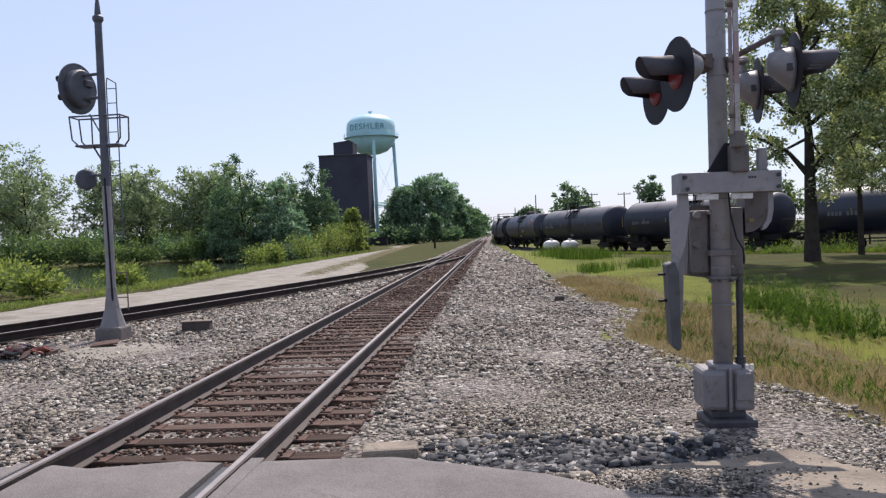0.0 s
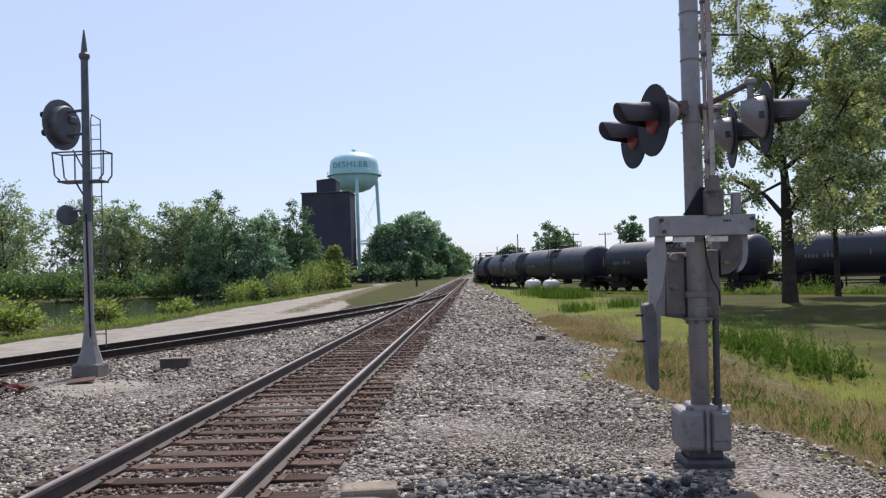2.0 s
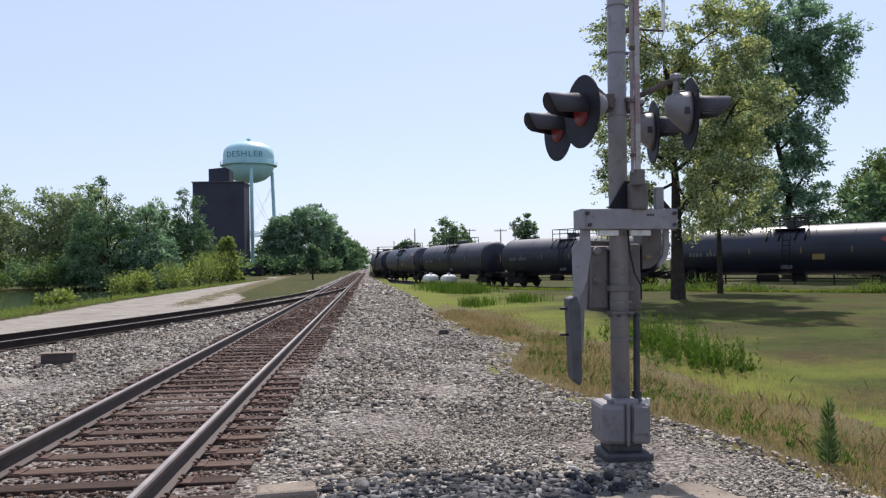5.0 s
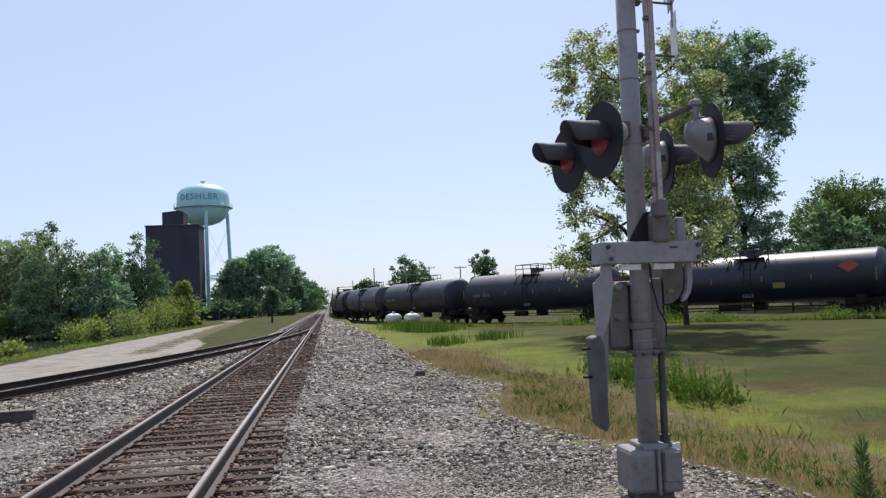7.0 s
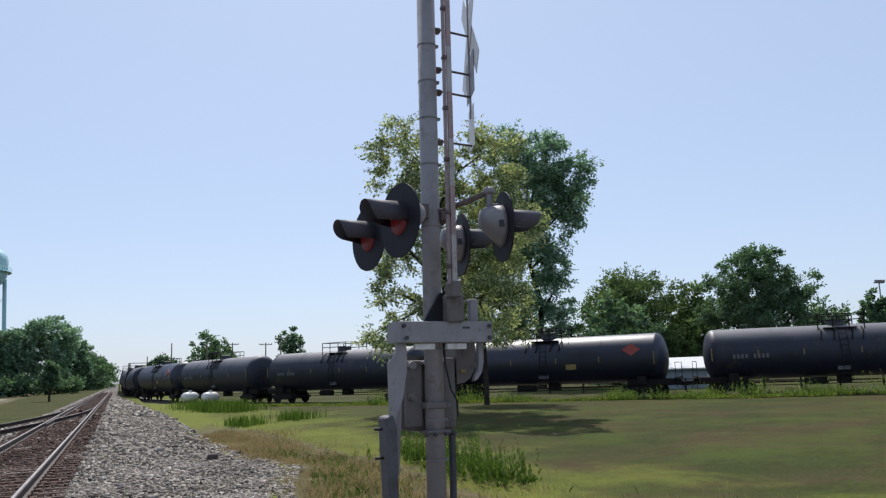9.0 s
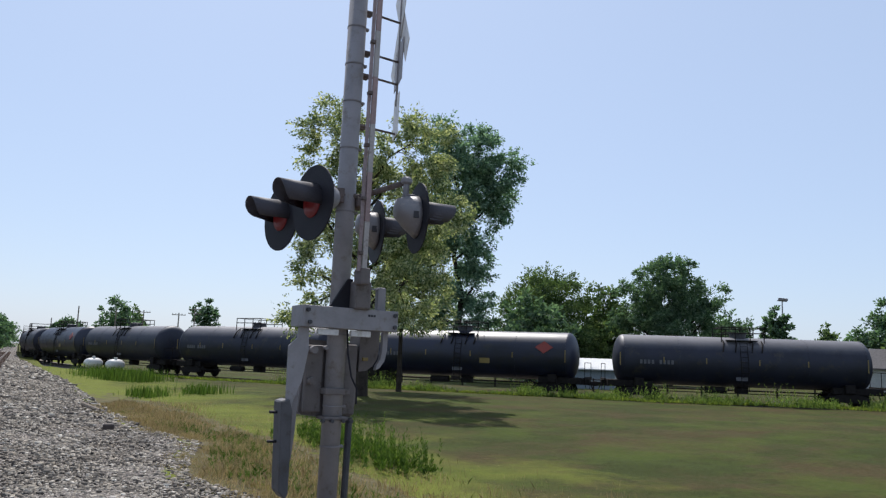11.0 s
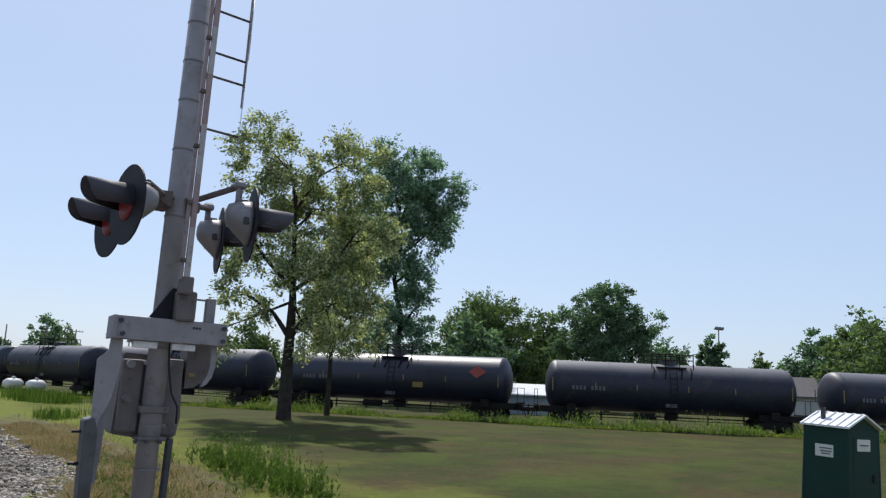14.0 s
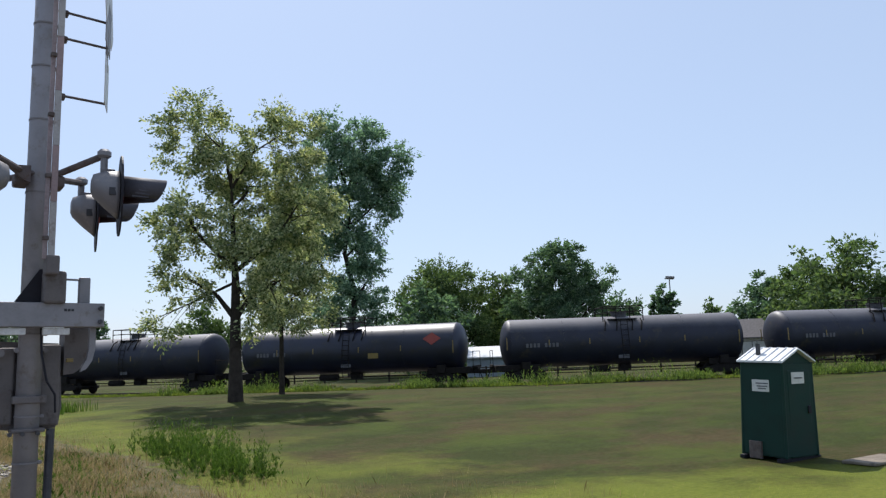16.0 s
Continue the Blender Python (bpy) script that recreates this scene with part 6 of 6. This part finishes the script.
def build_elevator():
    X, Y = -34.3, 180.0
    g = land_z(X, Y)
    e = thing("grain_elevator", "dark brown windowless grain elevator with a head house", "grain elevator", (X, Y, g))
    bm = fresh()
    box(bm, (0, 3, 10.6), (11.4, 8, 21.5), 0.08)
    part("wall", bm, "brick", e)
    bm = fresh()
    prism(bm, [(-2.4, 21.3), (2.2, 21.3), (2.2, 24.6), (1.3, 25.0), (-2.4, 24.6)], 0.5, 6)
    part("head_house", bm, "brick", e)
    bm = fresh()
    box(bm, (0, 3, 21.45), (11.8, 8.4, 0.3), 0.05)
    part("roof", bm, "darksteel", e)


def build_small_far_things():
    d = thing("dumpster", "dark low steel dumpster near the elevator", "dumpster", (-25.2, 170, land_z(-25.2, 170)))
    bm = fresh()
    box(bm, (0, 0, 1.0), (3.6, 2.0, 1.7), 0.06)
    body = part("body", bm, "blackpaint", d)
    bm = fresh()
    box(bm, (0, 0, 1.9), (3.7, 2.1, 0.1), 0.02)
    part("lid", bm, "blackpaint", d)
    for k in range(5):
        bm = fresh()
        box(bm, (-1.5 + k * 0.75, -1.04, 0.95), (0.1, 0.08, 1.5))
        part("rib", bm, "blackpaint", body)
    for x, y in ((5.7, 76.5), (7.2, 73.5)):
        t = thing("propane_tank", "small white propane tank in the tall grass", "propane tank", (x, y, land_z(x, y)), 35, "propane tanks")
        bm = fresh()
        prof = [(0.02, -0.9), (0.3, -0.8), (0.42, -0.6), (0.46, -0.35), (0.46, 0.35), (0.42, 0.6), (0.3, 0.8), (0.02, 0.9)]
        lathe(bm, prof, 20, Matrix.Translation((0, 0, 0.78)) @ Matrix.Rotation(math.pi / 2, 4, "Y"))
        part("shell", bm, "white", t, "", True)
        bm = fresh()
        rod(bm, (0, 0, 1.2), (0, 0, 1.4), 0.15, seg=12)
        part("valve_cap", bm, "white", t)
        for s in (-0.5, 0.5):
            bm = fresh()
            box(bm, (s, 0, 0.2), (0.12, 0.6, 0.4))
            part("foot", bm, "concrete", t)
    poles = [(9.7, 172, 9.8, 0), (21.5, 168, 9.5, 1), (27, 160, 9.0, 1), (6.2, 210, 8.5, 0), (31.0, 165, 10.5, 2), (14.5, 150, 8.6, 0)]
    for x, y, h, arms in poles:
        p = thing("utility_pole", "distant wooden utility pole", "utility pole", (x, y, land_z(x, y)), 0, "utility poles")
        bm = fresh()
        rod(bm, (0, 0, -0.3), (0, 0, h), 0.16, 0.11, 8)
        part("pole", bm, "timber", p)
        for k in range(arms):
            bm = fresh()
            box(bm, (0, 0, h - 0.4 - k * 0.9), (2.6, 0.14, 0.14))
            for s in (-1.2, -0.6, 0.6, 1.2):
                rod(bm, (s, 0, h - 0.35 - k * 0.9), (s, 0, h - 0.1 - k * 0.9), 0.05, seg=6)
            part("crossarm", bm, "timber", p)
    lp = thing("floodlight_pole", "tall floodlight pole far beyond the trees", "floodlight", (115, 90, land_z(115, 90)))
    bm = fresh()
    rod(bm, (0, 0, -0.3), (0, 0, 14.0), 0.14, 0.1, 8)
    part("pole", bm, "galv", lp)
    bm = fresh()
    box(bm, (0, 0, 13.9), (2.2, 0.3, 0.2))
    for s in (-0.8, 0.0, 0.8):
        box(bm, (s, -0.2, 14.15), (0.5, 0.4, 0.4), 0.05)
    part("lamp_bar", bm, "galv", lp)
    for x, y, turn, w in ((103, 70, 40, 9), (84, 56, 35, 6.5)):
        h = thing("house", "pale sided house with grey shingle roof beyond the train", "house", (x, y, land_z(x, y)), turn, "houses beyond the train")
        bm = fresh()
        prism(bm, [(-w / 2, -0.2), (w / 2, -0.2), (w / 2, 2.7), (0, 4.7), (-w / 2, 2.7)], -3.5, 3.5)
        part("wall", bm, "siding", h)
        bm = fresh()
        for sg in (-1, 1):
            prism(bm, [(0, 4.72), (sg * (w / 2 + 0.4), 2.55), (sg * (w / 2 + 0.4), 2.7), (0, 4.9)], -3.9, 3.9)
        part("roof", bm, "shingle", h)
        for x0 in (-w * 0.28, w * 0.25):
            bm = fresh()
            box(bm, (x0, -3.5, 1.5), (1.0, 0.06, 1.2))
            win = part("window", bm, "glass", h)
            bm = fresh()
            for dx in (-0.54, 0.54):
                box(bm, (x0 + dx, -3.54, 1.5), (0.08, 0.06, 1.36))
            for dz in (-0.64, 0.64):
                box(bm, (x0, -3.54, 1.5 + dz), (1.16, 0.06, 0.08))
            part("window_frame", bm, "white", win)


def build_shed():
    x, y = 46.0, 54.5
    shed = thing("shed", "low bluish-grey shed with a white metal roof beyond the train", "shed", (x, y, land_z(x, y)), -41)
    bm = fresh()
    prism(bm, [(-3.0, -0.2), (3.0, -0.2), (3.0, 1.7), (0, 2.5), (-3.0, 1.7)], -3, 3, Matrix.Rotation(math.pi / 2, 4, "Z"))
    part("wall", bm, "bluesiding", shed)
    for sg in (-1, 1):
        bm = fresh()
        prism(bm, [(0, 2.52), (sg * 3.3, 1.6), (sg * 3.3, 1.7), (0, 2.62)], -3.3, 3.3, Matrix.Rotation(math.pi / 2, 4, "Z"))
        part("roof", bm, "siding", shed)
    bm = fresh()
    box(bm, (1.5, -3.02, 0.78), (2.0, 0.08, 1.56), 0.01)
    part("door", bm, "siding", shed)


def build_fence():
    """Post and rail fence on the grass beyond the curved track."""
    fence = thing("fence", "low dark post-and-rail fence on the grass beyond the train", "fence")
    spots = []
    for k in range(26):
        p, q = wye(148 + k * 3.2), wye(148.5 + k * 3.2)
        d = (q - p).normalized()
        at = p + Vector((-d.y, d.x, 0)) * 11.0
        spots.append(Vector((at.x, at.y, land_z(at.x, at.y))))
    for p in spots:
        bm = fresh()
        rod(bm, p + Vector((0, 0, -0.2)), p + Vector((0, 0, 1.0)), 0.075, 0.07, 8)
        part("post", bm, "bark", fence)
    for h in (0.5, 0.9):
        for p, q in zip(spots, spots[1:]):
            bm = fresh()
            rod(bm, p + Vector((0, 0, h)), q + Vector((0, 0, h)), 0.04, seg=6)
            part("rail", bm, "bark", fence)


def build_toilet():
    """Portable toilet; its long side towards the lawn."""
    X, Y = 16.89, 10.08
    t = thing("portable_toilet", "dark green portable toilet with a white ridged roof on the lawn", "portable toilet", (X, Y, land_z(X, Y) + 0.02), LOO_TURN)
    t.matrix_basis = Matrix.Translation((X, Y, land_z(X, Y))) @ Matrix.Rotation(radians(2), 4, Vector((0.857, 0.515, 0))) @ Matrix.Rotation(radians(LOO_TURN), 4, "Z")   # settled a little askew
    W, D, H = 1.02, 1.02, 2.04
    for x in (-0.45, 0.45):
        bm = fresh()
        box(bm, (x, 0, 0.04), (0.12, 1.35, 0.08), 0.01)
        part("skid", bm, "blackpaint", t)
    bm = fresh()
    lo = [(-W / 2 - 0.03, -D / 2 - 0.03), (W / 2 + 0.03, -D / 2 - 0.03), (W / 2 + 0.03, D / 2 + 0.03), (-W / 2 - 0.03, D / 2 + 0.03)]
    a = [bm.verts.new((x, y, 0.08)) for x, y in lo]
    b = [bm.verts.new((x * 0.96, y * 0.96, H)) for x, y in lo]
    for i in range(4):
        bm.faces.new((a[i], a[(i + 1) % 4], b[(i + 1) % 4], b[i]))
    bm.faces.new(a[::-1])
    bm.faces.new(b)
    bmesh.ops.bevel(bm, geom=bm.edges[:], offset=0.03, segments=2, affect="EDGES")
    cabin = part("cabin", bm, "green", t)
    for x, y in ((-1, -1), (1, -1), (1, 1), (-1, 1)):
        bm = fresh()
        rod(bm, (x * (W / 2 + 0.015), y * (D / 2 + 0.015), 0.08), (x * (W / 2 - 0.02), y * (D / 2 - 0.02), H), 0.035, 0.035, 8)
        part("corner_post", bm, "green", cabin)
    bm = fresh()
    prism(bm, [(-W / 2, H - 0.01), (W / 2, H - 0.01), (0, H + 0.24)], -D / 2 + 0.02, D / 2 - 0.02, Matrix.Rotation(math.pi / 2, 4, "Z"))
    part("gable", bm, "green", cabin)
    bm = fresh()
    for sg in (-1, 1):
        prism(bm, [(0, H + 0.27), (sg * (W / 2 + 0.06), H + 0.0), (sg * (W / 2 + 0.06), H + 0.04), (0, H + 0.31)], -D / 2 - 0.06, D / 2 + 0.06, Matrix.Rotation(math.pi / 2, 4, "Z"))
    roof = part("roof", bm, "roofwhite", t, "white ridged plastic roof")
    for sg in (-1, 1):
        for k in range(6):
            bm = fresh()
            x = -0.5 + k * 0.2
            rod(bm, (x, sg * 0.02, H + 0.315), (x, sg * (D / 2 + 0.06), H + 0.045), 0.014, seg=6)
            part("ridge", bm, "roofwhite", roof)
    bm = fresh()
    rod(bm, (-0.2, -0.3, H + 0.1), (-0.2, -0.3, H + 0.4), 0.05, seg=12)
    part("vent_pipe", bm, "darksteel", t)
    bm = fresh()
    box(bm, (-0.02, -D / 2 - 0.012, 1.55), (0.42, 0.012, 0.25), 0.003)
    sign = part("sign", bm, "white", cabin, "white notice")
    for z, w in ((1.6, 0.3), (1.54, 0.26), (1.49, 0.2)):
        bm = fresh()
        box(bm, (0.02, -D / 2 - 0.021, z), (w, 0.006, 0.025))
        part("lettering", bm, "greymark", sign)
    bm = fresh()
    box(bm, (W / 2 + 0.034, -0.05, 1.72), (0.016, 0.42, 0.24), 0.003)
    sign = part("sign", bm, "white", cabin, "white notice")
    bm = fresh()
    box(bm, (W / 2 + 0.045, -0.05, 1.72), (0.006, 0.28, 0.03))
    part("lettering", bm, "greymark", sign)
    bm = fresh()
    box(bm, (W / 2 + 0.0, 0.0, 0.98), (0.05, 0.74, 1.8), 0.015)
    door = part("door", bm, "green", cabin)
    bm = fresh()
    box(bm, (W / 2 + 0.035, 0.3, 1.05), (0.04, 0.1, 0.16), 0.01)
    part("latch", bm, "blackpaint", door)
    bm = fresh()
    box(bm, (-0.18, -D / 2 - 0.05, 0.2), (0.3, 0.06, 0.36), 0.01)
    part("tank_panel", bm, "bracket", t, "brown board leaning at the foot")
    bm = fresh()
    box(bm, (0, 0, 0.03), (0.7, 1.4, 0.06), 0.02)
    pad = part("paving_slab", bm, "concrete")
    px, py = X + 0.7, Y - 1.7
    pad.matrix_basis = pose(px, py, land_z(px, py), 0, 0, LOO_TURN)
    tagged(pad, "pale concrete slab at the toilet door", "slab")


LOO_TURN = -94.0


def build_trackside_clutter():
    x, y = -6.1, 15.25
    b = thing("junction_box", "low weathered grey track junction box in the ballast", "junction box", (x, y, land_z(x, y)), 8)
    bm = fresh()
    box(bm, (0, 0, 0.09), (0.56, 0.3, 0.2), 0.015)
    part("case", bm, "rail", b)
    bm = fresh()
    box(bm, (0, 0, 0.2), (0.6, 0.34, 0.02), 0.006)
    part("lid", bm, "timber", b)
    for s in (-0.12, 0.12):
        bm = fresh()
        rod(bm, (s, 0, 0.2), (s, 0, 0.29), 0.012, seg=6)
        part("terminal", bm, "plate", b)
    bm = fresh()
    rod(bm, (1.75, 29.6, land_z(1.75, 29.6) + 0.1), (2.1, 27.4, land_z(2.1, 27.4) + 0.05), 0.075, 0.06, 8)
    tagged(part("wood_post", bm, "timber"), "broken grey timber post lying in the grass edge", "post")
    bm = fresh()
    box(bm, (1.82, 21.8, land_z(1.82, 21.8) + 0.06), (0.26, 0.2, 0.2), 0.05)
    tagged(part("rock", bm, "rail"), "dark brown rock on the gravel", "rock")
    rng = random.Random(12)
    for k in range(46):
        x, y = rng.gauss(-8.1, 0.5), rng.gauss(12.3, 0.33)
        bm = fresh()
        w, l = rng.uniform(0.05, 0.2), rng.uniform(0.08, 0.26)
        box(bm, (0, 0, 0), (w, l, rng.uniform(0.015, 0.05)), 0.006)
        o = part("scrap_plate", bm, rng.choice(["plate", "redscrap", "redscrap", "rail", "darksteel", "timber"]))
        o.matrix_basis = pose(x, y, land_z(x, y) + 0.05 + 0.04 * (k % 3), rng.uniform(-30, 30), rng.uniform(-30, 30), rng.uniform(0, 180))
        tagged(o, "rusty scrap steel piece on a pile beside the mast", "scrap metal", "scrap pile")
    for x, y, w, l, r in ((-7.0, 13.2, 0.45, 0.3, 20), (-8.6, 9.0, 0.5, 0.1, 70), (-8.3, 8.7, 0.2, 0.12, 10)):
        bm = fresh()
        box(bm, (0, 0, 0), (w, l, 0.03), 0.006)
        o = part("scrap_plate", bm, "plate")
        o.matrix_basis = pose(x, y, land_z(x, y) + 0.06, 6, -5, r)
        tagged(o, "rusty scrap steel piece lying on the ballast", "scrap metal", "scrap pile")


build_ground()
build_water()
build_road()
build_apron()
build_crossing_signal()
build_block_signal()
build_train()
build_water_tower()
build_elevator()
build_small_far_things()
build_shed()
build_fence()
build_toilet()
build_trackside_clutter()
build_trees()
build_grass()
build_ballast()
build_tracks()
